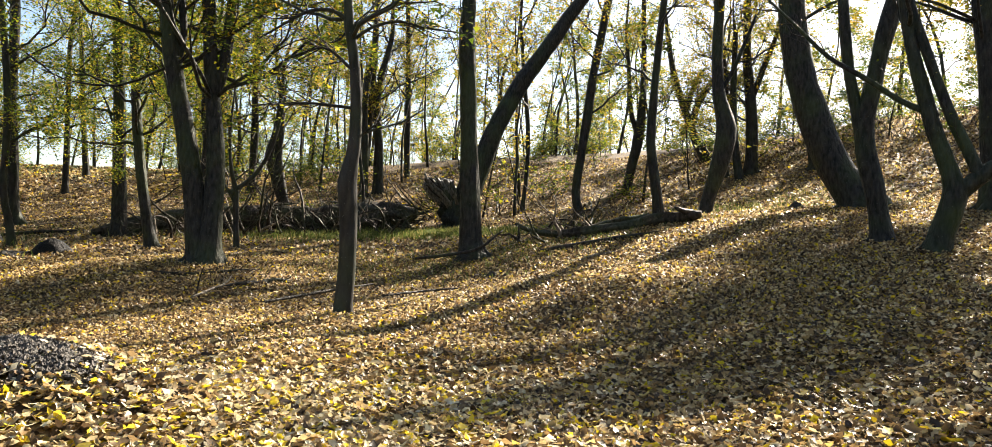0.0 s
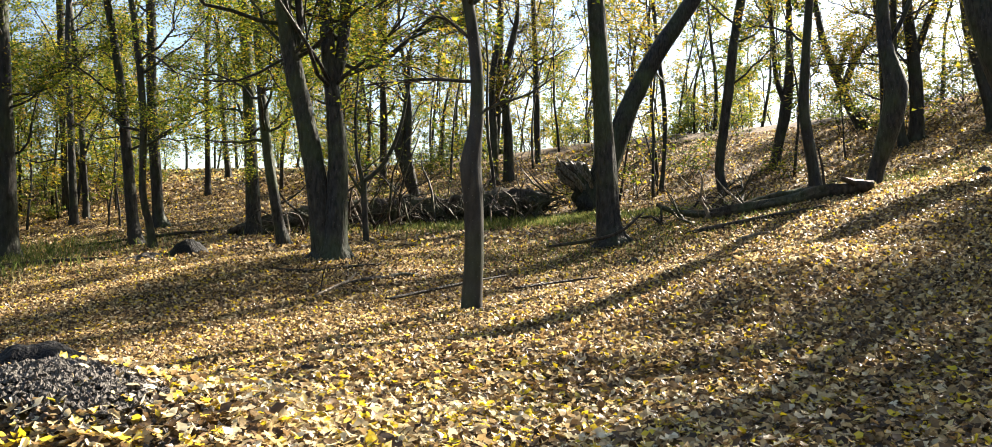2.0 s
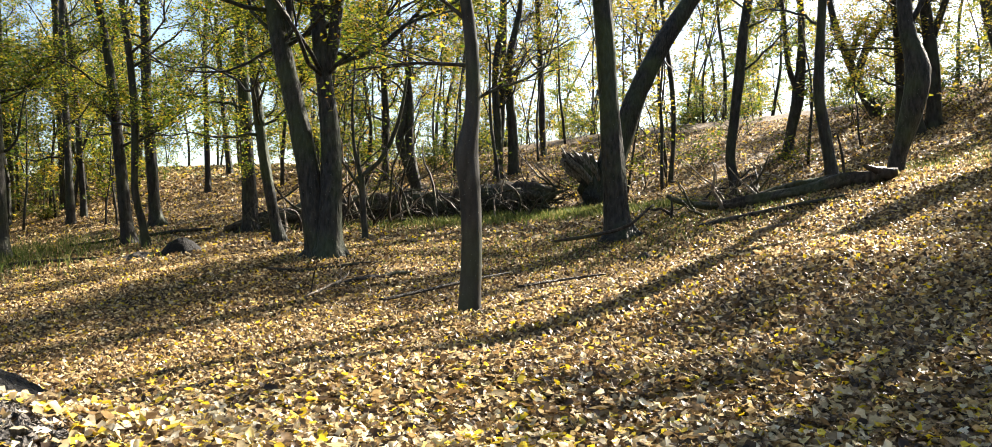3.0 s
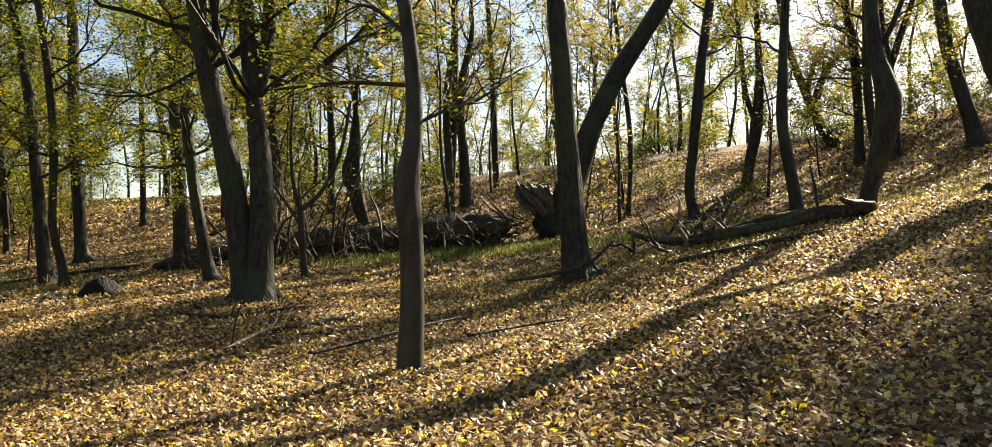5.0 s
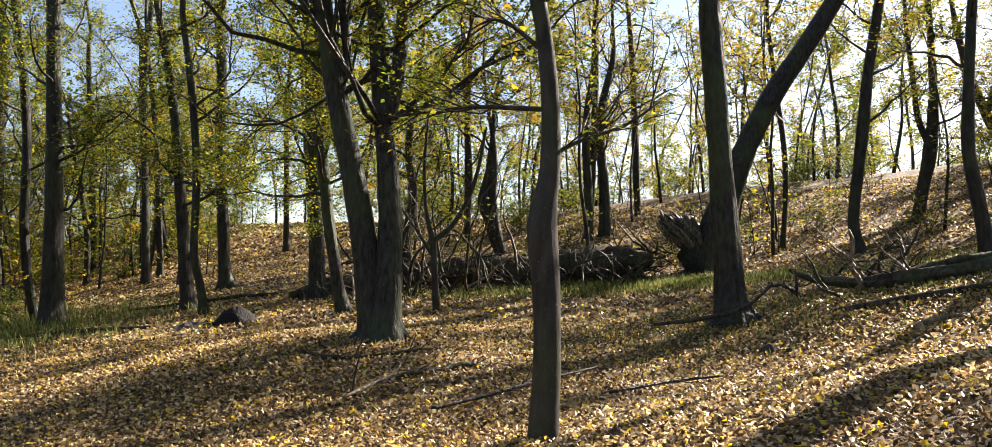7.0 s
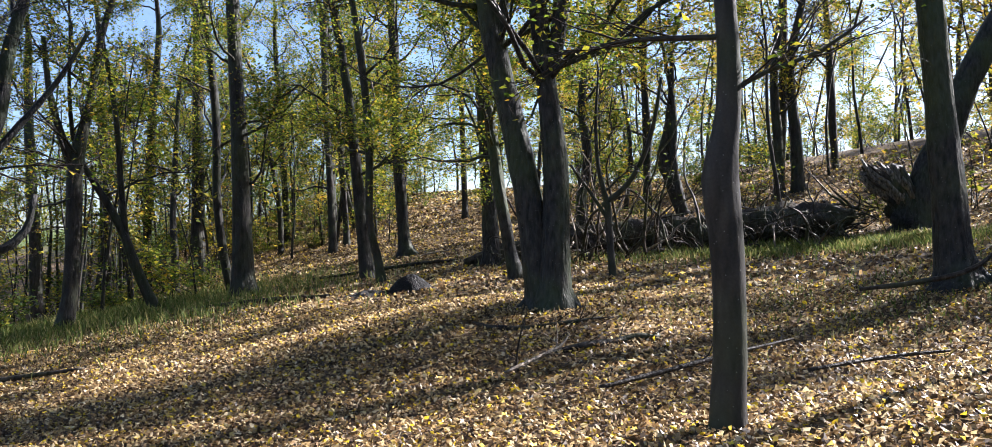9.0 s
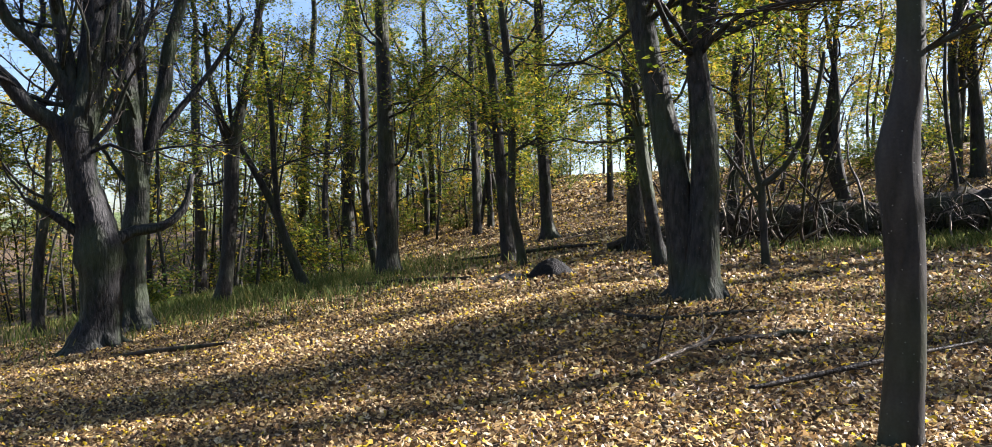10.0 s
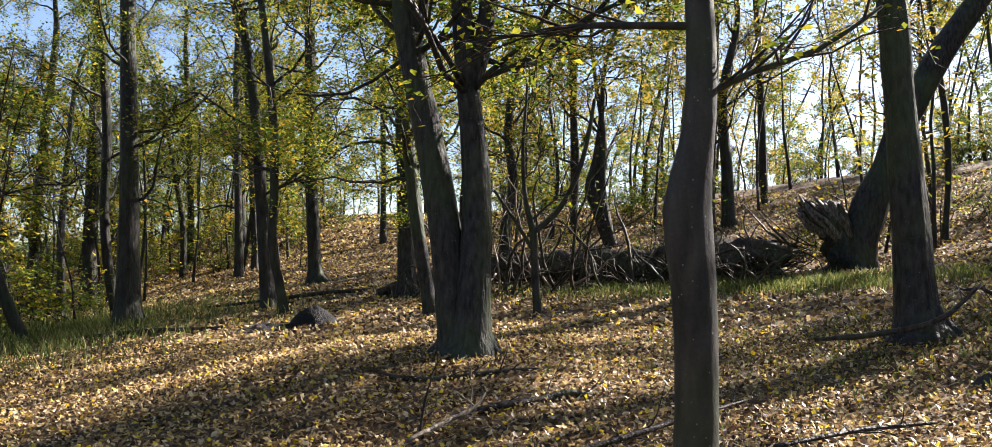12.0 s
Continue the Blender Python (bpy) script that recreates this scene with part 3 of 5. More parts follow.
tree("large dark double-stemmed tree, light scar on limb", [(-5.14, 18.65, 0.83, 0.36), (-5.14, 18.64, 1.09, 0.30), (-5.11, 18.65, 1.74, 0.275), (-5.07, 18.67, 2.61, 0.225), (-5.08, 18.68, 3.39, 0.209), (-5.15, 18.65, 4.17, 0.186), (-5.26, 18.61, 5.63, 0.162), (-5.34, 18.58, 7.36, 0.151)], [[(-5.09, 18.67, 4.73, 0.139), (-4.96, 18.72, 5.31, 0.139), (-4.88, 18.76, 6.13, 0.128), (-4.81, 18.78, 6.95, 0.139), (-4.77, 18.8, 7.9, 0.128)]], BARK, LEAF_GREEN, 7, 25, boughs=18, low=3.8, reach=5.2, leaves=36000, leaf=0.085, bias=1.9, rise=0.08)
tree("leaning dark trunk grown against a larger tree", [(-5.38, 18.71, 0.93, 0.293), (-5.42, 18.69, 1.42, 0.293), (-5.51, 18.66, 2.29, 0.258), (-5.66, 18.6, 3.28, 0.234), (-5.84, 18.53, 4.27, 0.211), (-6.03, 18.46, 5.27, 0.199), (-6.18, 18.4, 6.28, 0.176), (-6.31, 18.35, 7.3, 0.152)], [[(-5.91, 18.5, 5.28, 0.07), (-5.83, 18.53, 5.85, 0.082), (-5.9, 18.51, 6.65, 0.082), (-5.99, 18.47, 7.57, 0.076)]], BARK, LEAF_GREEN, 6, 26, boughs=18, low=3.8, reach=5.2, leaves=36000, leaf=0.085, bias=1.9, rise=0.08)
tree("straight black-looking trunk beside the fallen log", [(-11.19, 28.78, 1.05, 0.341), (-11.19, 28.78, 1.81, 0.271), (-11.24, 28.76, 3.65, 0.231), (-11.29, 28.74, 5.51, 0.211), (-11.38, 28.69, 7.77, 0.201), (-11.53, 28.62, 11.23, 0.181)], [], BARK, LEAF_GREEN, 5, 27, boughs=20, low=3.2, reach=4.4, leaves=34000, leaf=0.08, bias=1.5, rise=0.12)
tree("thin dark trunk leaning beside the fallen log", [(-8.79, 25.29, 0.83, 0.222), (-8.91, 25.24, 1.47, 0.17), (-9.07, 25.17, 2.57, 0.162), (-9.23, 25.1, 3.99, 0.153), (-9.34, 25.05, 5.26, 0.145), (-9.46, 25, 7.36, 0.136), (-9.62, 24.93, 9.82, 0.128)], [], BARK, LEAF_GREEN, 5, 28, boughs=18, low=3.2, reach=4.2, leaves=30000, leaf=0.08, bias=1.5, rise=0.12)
tree("thin straight tree beside the leafy path", [(-20.3, 44.62, 3.2, 0.183), (-20.31, 44.62, 4.92, 0.15), (-20.32, 44.62, 7.96, 0.15), (-20.33, 44.61, 10.74, 0.133), (-20.12, 44.72, 13.89, 0.116), (-20.01, 44.77, 17.42, 0.1)], [], BARK_FAR, LEAF_GREEN, 6, 29, boughs=16, low=3.0, reach=3.2, leaves=11000, leaf=0.095, bias=0.95, rise=0.3, mesh_step=0.4)
tree("slim upright unseen yellow-green tree added to cut skylight", [(-17.32, 34.03, 1.52, 0.402), (-17.4, 33.98, 2.13, 0.26), (-17.47, 33.94, 3.78, 0.236), (-17.59, 33.87, 6.41, 0.213), (-17.58, 33.87, 9.29, 0.201), (-17.62, 33.85, 12.21, 0.189)], [], BARK_FAR, LEAF_GREEN, 6, 30, boughs=16, low=3.0, reach=3.2, leaves=11000, leaf=0.095, bias=0.95, rise=0.3, mesh_step=0.4)
tree("slim upright unseen yellow-green tree added to cut skylight", [(-14.64, 27.41, 0.91, 0.279), (-14.72, 27.35, 1.7, 0.223), (-14.84, 27.28, 3.56, 0.186), (-14.98, 27.18, 5.81, 0.149), (-15.17, 27.05, 7.71, 0.13), (-15.49, 26.83, 10, 0.111)], [], BARK_FAR, LEAF_GREEN, 6, 31, boughs=16, low=3.0, reach=3.2, leaves=11000, leaf=0.095, bias=0.95, rise=0.3, mesh_step=0.4)
tree("slim upright unseen yellow-green tree added to cut skylight", [(-13.39, 26.2, 0.85, 0.139), (-13.5, 26.13, 1.71, 0.121), (-13.64, 26.03, 2.57, 0.113), (-13.6, 26.06, 4.49, 0.121), (-13.67, 26.01, 6.25, 0.113), (-13.87, 25.88, 8.38, 0.095), (-13.98, 25.81, 9.46, 0.087)], [], BARK_FAR, LEAF_GREEN, 6, 32, boughs=16, low=3.0, reach=3.2, leaves=11000, leaf=0.095, bias=0.95, rise=0.3, mesh_step=0.4)
tree("slim upright unseen yellow-green tree added to cut skylight", [(-23.92, 38.37, 2.45, 0.202), (-23.96, 38.34, 4.25, 0.174), (-24.02, 38.29, 7.16, 0.159), (-24.08, 38.25, 10.98, 0.145), (-23.88, 38.4, 14.55, 0.13)], [], BARK_FAR, LEAF_GREEN, 6, 33, boughs=16, low=3.0, reach=3.2, leaves=11000, leaf=0.095, bias=0.95, rise=0.3, mesh_step=0.4)
tree("slim upright unseen yellow-green tree added to cut skylight", [(-24.57, 40.37, 2.69, 0.167), (-24.66, 40.3, 4.97, 0.152), (-24.79, 40.21, 8.35, 0.137), (-25.12, 39.97, 12.69, 0.121)], [], BARK_FAR, LEAF_GREEN, 6, 34, boughs=16, low=3.0, reach=3.2, leaves=11000, leaf=0.095, bias=0.95, rise=0.3, mesh_step=0.4)
tree("slim upright unseen yellow-green tree added to cut skylight", [(-17.99, 25.75, 0.48, 0.44), (-18, 25.74, 1.16, 0.364), (-18, 25.74, 2.48, 0.306), (-18.02, 25.72, 4.77, 0.258), (-18.07, 25.68, 7.46, 0.22), (-18.12, 25.63, 10.19, 0.201)], [], BARK_FAR, LEAF_GREEN, 6, 35, boughs=16, low=3.0, reach=3.2, leaves=11000, leaf=0.095, bias=0.95, rise=0.3, mesh_step=0.4)
tree("slim upright unseen yellow-green tree added to cut skylight", [(-20.33, 27.82, 0.49, 0.171), (-20.51, 27.65, 1.71, 0.16), (-20.64, 27.53, 3.62, 0.15), (-20.63, 27.54, 6.18, 0.15), (-20.77, 27.4, 8.97, 0.139), (-20.99, 27.2, 11.13, 0.128)], [], BARK_FAR, LEAF_GREEN, 6, 36, boughs=16, low=3.0, reach=3.2, leaves=11000, leaf=0.095, bias=0.95, rise=0.3, mesh_step=0.4)
tree("forked grey tree on the slope", [(-20.76, 21.75, -0.21, 0.243), (-20.67, 21.88, 0.7, 0.215), (-20.6, 21.96, 2.11, 0.215), (-20.56, 22.01, 3.9, 0.224), (-20.52, 22.08, 4.62, 0.205), (-20.32, 22.34, 6.08, 0.131), (-20.12, 22.6, 7.94, 0.103), (-19.88, 22.92, 9.45, 0.075)], [[(-20.59, 21.98, 4.26, 0.131), (-20.75, 21.77, 5.15, 0.103), (-20.91, 21.56, 6.22, 0.084), (-20.99, 21.45, 7.84, 0.065)]], BARK_FAR, LEAF_GREEN, 6, 37, boughs=16, low=3.0, reach=3.2, leaves=11000, leaf=0.095, bias=0.95, rise=0.3, mesh_step=0.4)
tree("thin tree leaning over the slope", [(-19.63, 23.94, 0.13, 0.171), (-19.79, 23.76, 0.73, 0.162), (-20.01, 23.52, 1.56, 0.152), (-20.16, 23.35, 2.3, 0.133), (-20.38, 23.11, 3.04, 0.124), (-20.71, 22.75, 3.95, 0.105), (-21.02, 22.42, 4.87, 0.076)], [[(-20.16, 23.35, 2.39, 0.095), (-20.23, 23.28, 3.78, 0.086), (-20.3, 23.2, 5.82, 0.076), (-20.56, 22.92, 8.44, 0.057)]], BARK_FAR, LEAF_GREEN, 6, 38, boughs=16, low=3.0, reach=3.2, leaves=11000, leaf=0.095, bias=0.95, rise=0.3, mesh_step=0.4)
tree("slim upright unseen yellow-green tree added to cut skylight", [(-32.51, 29.7, 0.91, 0.26), (-32.54, 29.65, 3.37, 0.217), (-32.61, 29.55, 6.94, 0.202), (-32.62, 29.55, 9.72, 0.174)], [], BARK_FAR, LEAF_GREEN, 6, 39, boughs=16, low=3.0, reach=3.2, leaves=11000, leaf=0.095, bias=0.95, rise=0.3, mesh_step=0.4)
tree("slim upright unseen yellow-green tree added to cut skylight", [(-33.9, 34.43, 1.24, 0.191), (-33.9, 34.43, 4.46, 0.191), (-33.98, 34.33, 8.49, 0.175), (-34.04, 34.26, 12.87, 0.143)], [], BARK_FAR, LEAF_GREEN, 6, 40, boughs=16, low=3.0, reach=3.2, leaves=11000, leaf=0.095, bias=0.95, rise=0.3, mesh_step=0.4)
tree("slim upright unseen yellow-green tree added to cut skylight", [(-29.77, 35.97, 2.51, 0.334), (-29.74, 36.01, 4.97, 0.304), (-29.7, 36.04, 8.3, 0.273), (-29.65, 36.09, 12.27, 0.243)], [], BARK_FAR, LEAF_GREEN, 6, 41, boughs=16, low=3.0, reach=3.2, leaves=11000, leaf=0.095, bias=0.95, rise=0.3, mesh_step=0.4)
tree("slim upright unseen yellow-green tree added to cut skylight", [(-34.25, 37.08, 1.84, 0.233), (-34.16, 37.18, 4.93, 0.216), (-34.02, 37.33, 8.53, 0.2), (-33.76, 37.62, 12.53, 0.166)], [], BARK_FAR, LEAF_GREEN, 6, 42, boughs=16, low=3.0, reach=3.2, leaves=11000, leaf=0.095, bias=0.95, rise=0.3, mesh_step=0.4)
tree("slim upright unseen yellow-green tree added to cut skylight", [(-30.57, 43.29, 3.52, 0.191), (-30.62, 43.25, 6.13, 0.173), (-30.72, 43.17, 9.27, 0.156), (-30.88, 43.04, 13.5, 0.121)], [], BARK_FAR, LEAF_GREEN, 6, 43, boughs=16, low=3.0, reach=3.2, leaves=11000, leaf=0.095, bias=0.95, rise=0.3, mesh_step=0.4)
tree("slim upright unseen yellow-green tree added to cut skylight", [(-29.05, 33.86, 1.69, 0.174), (-29.09, 33.81, 3.39, 0.145), (-29.02, 33.89, 5.38, 0.13), (-28.88, 34.04, 8.55, 0.101)], [], BARK_FAR, LEAF_GREEN, 6, 44, boughs=16, low=3.0, reach=3.2, leaves=11000, leaf=0.095, bias=0.95, rise=0.3, mesh_step=0.4)
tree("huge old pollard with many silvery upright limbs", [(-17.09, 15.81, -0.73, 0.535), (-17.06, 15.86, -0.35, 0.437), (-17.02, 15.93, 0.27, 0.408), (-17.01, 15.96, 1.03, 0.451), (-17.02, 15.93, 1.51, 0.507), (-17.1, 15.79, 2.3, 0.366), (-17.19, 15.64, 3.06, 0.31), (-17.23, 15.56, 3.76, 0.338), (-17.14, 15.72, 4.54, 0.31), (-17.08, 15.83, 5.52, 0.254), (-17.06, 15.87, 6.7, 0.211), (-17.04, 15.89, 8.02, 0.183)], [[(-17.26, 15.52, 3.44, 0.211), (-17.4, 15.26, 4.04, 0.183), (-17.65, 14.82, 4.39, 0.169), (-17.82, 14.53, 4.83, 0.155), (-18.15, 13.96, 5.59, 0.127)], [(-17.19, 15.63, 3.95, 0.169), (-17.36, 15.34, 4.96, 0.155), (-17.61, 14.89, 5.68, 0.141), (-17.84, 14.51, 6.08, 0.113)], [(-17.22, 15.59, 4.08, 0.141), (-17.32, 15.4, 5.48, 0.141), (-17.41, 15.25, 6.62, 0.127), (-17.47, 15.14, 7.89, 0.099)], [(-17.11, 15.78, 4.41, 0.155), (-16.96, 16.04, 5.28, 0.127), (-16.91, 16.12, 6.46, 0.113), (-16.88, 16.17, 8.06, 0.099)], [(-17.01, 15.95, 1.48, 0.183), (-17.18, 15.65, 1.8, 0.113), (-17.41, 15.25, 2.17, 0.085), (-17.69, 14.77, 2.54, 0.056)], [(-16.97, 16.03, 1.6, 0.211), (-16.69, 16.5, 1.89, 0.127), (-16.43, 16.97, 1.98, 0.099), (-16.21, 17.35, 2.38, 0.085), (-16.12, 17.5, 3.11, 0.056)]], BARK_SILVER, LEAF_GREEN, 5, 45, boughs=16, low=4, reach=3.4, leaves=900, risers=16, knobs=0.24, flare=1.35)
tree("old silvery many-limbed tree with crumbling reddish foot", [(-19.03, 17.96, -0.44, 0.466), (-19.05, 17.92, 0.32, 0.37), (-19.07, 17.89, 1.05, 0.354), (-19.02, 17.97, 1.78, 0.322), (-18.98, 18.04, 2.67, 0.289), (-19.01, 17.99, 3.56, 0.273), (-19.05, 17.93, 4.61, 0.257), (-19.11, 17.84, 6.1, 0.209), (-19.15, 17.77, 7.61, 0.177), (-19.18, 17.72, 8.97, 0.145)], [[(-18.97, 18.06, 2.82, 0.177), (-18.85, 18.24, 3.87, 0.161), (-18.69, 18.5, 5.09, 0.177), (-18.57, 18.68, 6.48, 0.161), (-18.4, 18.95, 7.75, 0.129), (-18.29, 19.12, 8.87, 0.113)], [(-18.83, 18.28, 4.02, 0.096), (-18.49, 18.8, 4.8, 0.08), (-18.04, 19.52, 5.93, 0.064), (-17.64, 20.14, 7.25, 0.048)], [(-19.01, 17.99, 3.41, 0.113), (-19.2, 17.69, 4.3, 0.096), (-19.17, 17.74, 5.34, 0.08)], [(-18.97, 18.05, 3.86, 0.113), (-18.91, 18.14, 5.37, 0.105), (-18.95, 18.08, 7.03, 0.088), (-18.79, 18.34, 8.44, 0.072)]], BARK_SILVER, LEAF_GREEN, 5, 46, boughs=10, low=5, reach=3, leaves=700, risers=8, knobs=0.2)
tree("thin forked sapling in front of the fallen log", [(-6.22, 25.02, 0.87, 0.107), (-6.25, 25.01, 1.7, 0.093), (-6.28, 25, 2.24, 0.093), (-6.29, 25, 2.72, 0.086), (-6.44, 24.95, 3.37, 0.057), (-6.5, 24.93, 4.46, 0.043), (-6.41, 24.96, 5.71, 0.029)], [[(-6.28, 25, 2.76, 0.071), (-5.85, 25.14, 3.12, 0.064), (-5.46, 25.27, 3.79, 0.057), (-5.2, 25.35, 4.6, 0.05), (-5.02, 25.41, 5.61, 0.036)], [(-6.27, 25, 2.31, 0.05), (-6.72, 24.86, 3.08, 0.036), (-7.09, 24.74, 3.65, 0.029)]], BARK_SMOOTH, LEAF_GREEN, 1.5, 47, boughs=7, low=1.8, reach=1.6, leaves=500, leaf=0.09, flare=1.0)
tree("crooked grey trunk behind the fallen log", [(-7.62, 37.72, 2.74, 0.164), (-7.8, 37.68, 3.35, 0.211), (-8.03, 37.62, 4.24, 0.234), (-8.26, 37.57, 4.91, 0.199), (-8.03, 37.62, 6, 0.141), (-7.82, 37.67, 7.76, 0.105)], [], BARK_FAR, LEAF_GREEN, 5, 48, boughs=6, low=3.5, reach=2.4, leaves=900)
tree("slim crooked tree with thin yellow foliage", [(-10, 33.48, 2.35, 0.231), (-10.02, 33.47, 3.26, 0.189), (-9.77, 33.56, 4.68, 0.168), (-9.91, 33.51, 6.53, 0.147), (-9.59, 33.63, 8.98, 0.105)], [], BARK_FAR, LEAF_YELLOW, 5, 49, boughs=13, low=2.8, reach=3.4, leaves=5500, leaf=0.105, mesh_step=0.4)
tree("slim crooked tree with thin yellow foliage", [(-10.04, 41.92, 3.47, 0.174), (-10.06, 41.92, 5.63, 0.161), (-10.04, 41.92, 8.19, 0.161), (-10.16, 41.89, 11.31, 0.134)], [], BARK_FAR, LEAF_YELLOW, 5, 50, boughs=13, low=2.8, reach=3.4, leaves=5500, leaf=0.105, mesh_step=0.4)
tree("slim crooked tree with thin yellow foliage", [(-4.3, 39.22, 3.29, 0.217), (-4.28, 39.22, 5.43, 0.192), (-4.34, 39.21, 7.81, 0.168), (-3.96, 39.26, 10.59, 0.132)], [], BARK_FAR, LEAF_YELLOW, 5, 51, boughs=13, low=2.8, reach=3.4, leaves=5500, leaf=0.105, mesh_step=0.4)
tree("slim crooked tree with thin yellow foliage", [(-3.71, 39.98, 3.51, 0.27), (-3.74, 39.98, 5.68, 0.221), (-3.84, 39.97, 8.31, 0.184), (-3.28, 40.02, 10.88, 0.123)], [], BARK_FAR, LEAF_YELLOW, 5, 52, boughs=13, low=2.8, reach=3.4, leaves=5500, leaf=0.105, mesh_step=0.4)
tree("slim crooked tree with thin yellow foliage", [(-5.03, 45.25, 4.72, 0.182), (-4.88, 45.27, 6.85, 0.213), (-4.72, 45.3, 9.63, 0.182), (-4.64, 45.31, 13.08, 0.182), (-4.54, 45.32, 16.6, 0.137)], [], BARK_FAR, LEAF_YELLOW, 5, 53, boughs=13, low=2.8, reach=3.4, leaves=5500, leaf=0.105, mesh_step=0.4)
tree("slim crooked tree with thin yellow foliage", [(-2.64, 43.7, 4.57, 0.145), (-2.7, 43.7, 6.92, 0.174), (-2.74, 43.7, 9.89, 0.145), (-2.86, 43.69, 13.22, 0.116)], [], BARK_FAR, LEAF_YELLOW, 5, 54, boughs=13, low=2.8, reach=3.4, leaves=5500, leaf=0.105, mesh_step=0.4)
tree("slim crooked tree with thin yellow foliage", [(2.85, 35.83, 2.76, 0.105), (3, 35.82, 4.39, 0.093), (3, 35.82, 6.27, 0.105), (2.76, 35.83, 8.66, 0.093), (2.57, 35.85, 10.85, 0.07)], [], BARK_FAR, LEAF_YELLOW, 5, 55, boughs=13, low=2.8, reach=3.4, leaves=8000, leaf=0.105, mesh_step=0.4)
tree("slim crooked tree with thin yellow foliage", [(-7.5, 37.69, 2.73, 0.177), (-7.79, 37.62, 3.97, 0.228), (-7.87, 37.6, 4.97, 0.202), (-7.77, 37.62, 6.72, 0.114), (-8.02, 37.56, 8.75, 0.076)], [], BARK_FAR, LEAF_YELLOW, 5, 56, boughs=13, low=2.8, reach=3.4, leaves=5500, leaf=0.105, mesh_step=0.4)
tree("slim crooked tree with thin yellow foliage", [(-10.16, 41.83, 3.44, 0.143), (-9.93, 41.89, 5.96, 0.129), (-10.01, 41.87, 8.8, 0.129), (-9.86, 41.91, 12.57, 0.1)], [], BARK_FAR, LEAF_YELLOW, 5, 57, boughs=13, low=2.8, reach=3.4, leaves=5500, leaf=0.105, mesh_step=0.4)
tree("slim upright unseen yellow-green tree added to cut skylight", [(-22.91, 53.02, 4.69, 0.214), (-23.08, 52.95, 6.93, 0.171), (-23.27, 52.87, 9.63, 0.15), (-23.44, 52.79, 13.1, 0.128)], [], BARK_FAR, LEAF_GREEN, 6, 58, boughs=16, low=3.0, reach=3.2, leaves=11000, leaf=0.095, bias=0.95, rise=0.3, mesh_step=0.4)
tree("slim crooked tree with thin yellow foliage", [(12.98, 37.2, 4.74, 0.32), (13.03, 37.18, 6.14, 0.291), (12.94, 37.21, 7.97, 0.262), (12.74, 37.28, 10.24, 0.204), (12.74, 37.28, 12.5, 0.146)], [[(13.04, 37.18, 8.25, 0.146), (13.4, 37.07, 9.37, 0.131), (13.88, 36.91, 10.76, 0.102), (14.11, 36.84, 11.87, 0.058)]], BARK_FAR, LEAF_YELLOW, 1.5, 59, boughs=14, low=1.8, reach=3.4, leaves=8000, leaf=0.105, mesh_step=0.4)
tree("slim crooked tree with thin yellow foliage", [(12.32, 36.59, 4.45, 0.2), (12.08, 36.66, 6.19, 0.186), (11.99, 36.69, 8.14, 0.157), (12.03, 36.68, 10.64, 0.114)], [], BARK_FAR, LEAF_YELLOW, 1.5, 60, boughs=14, low=1.8, reach=3.4, leaves=8000, leaf=0.105, mesh_step=0.4)
tree("slim upright unseen yellow-green tree added to cut skylight", [(-27.51, 43.36, 2.51, 0.28), (-27.57, 43.31, 5.61, 0.245), (-27.68, 43.24, 9.11, 0.227), (-27.75, 43.19, 13.3, 0.192)], [], BARK_FAR, LEAF_GREEN, 6, 61, boughs=16, low=3.0, reach=3.2, leaves=11000, leaf=0.095, bias=0.95, rise=0.3, mesh_step=0.4)
tree("slim upright unseen yellow-green tree added to cut skylight", [(-27.42, 45.23, 2.94, 0.144), (-27.8, 44.98, 5.08, 0.144), (-28.11, 44.77, 6.72, 0.126), (-28.31, 44.63, 9.03, 0.09)], [], BARK_FAR, LEAF_GREEN, 6, 62, boughs=16, low=3.0, reach=3.2, leaves=11000, leaf=0.095, bias=0.95, rise=0.3, mesh_step=0.4)
tree("slim upright unseen yellow-green tree added to cut skylight", [(-38.96, 30.88, 0.82, 0.2), (-38.92, 30.93, 3.58, 0.183), (-38.97, 30.85, 6.05, 0.166)], [], BARK_FAR, LEAF_GREEN, 6, 63, boughs=16, low=3.0, reach=3.2, leaves=11000, leaf=0.095, bias=0.95, rise=0.3, mesh_step=0.4)
tree("slim upright unseen yellow-green tree added to cut skylight", [(-23.23, 17.88, -0.82, 0.168), (-23.25, 17.83, 0.16, 0.15), (-23.22, 17.9, 1.47, 0.14), (-23.13, 18.07, 2.79, 0.112)], [], BARK_FAR, LEAF_GREEN, 6, 64, boughs=16, low=3.0, reach=3.2, leaves=11000, leaf=0.095, bias=0.95, rise=0.3, mesh_step=0.4)
tree("slim upright unseen yellow-green tree added to cut skylight", [(-28.27, 39.99, 3.79, 0.143), (-28.51, 39.79, 6.09, 0.127), (-28.87, 39.49, 8.64, 0.111)], [], BARK_FAR, LEAF_GREEN, 6, 65, boughs=16, low=3.0, reach=3.2, leaves=11000, leaf=0.095, bias=0.95, rise=0.3, mesh_step=0.4)
# six trees added off to the right, out of view, to shade the slope
tree("unseen tree added beyond the crest to shade the slope", [(19.6, 20.4, 3.9, 0.2), (19.5, 20.4, 7, 0.18), (19.8, 20.5, 10, 0.15)], [], BARK, LEAF_YELLOW, 5, 99, boughs=14, low=4, reach=4.5, leaves=8000, leaf=0.15)
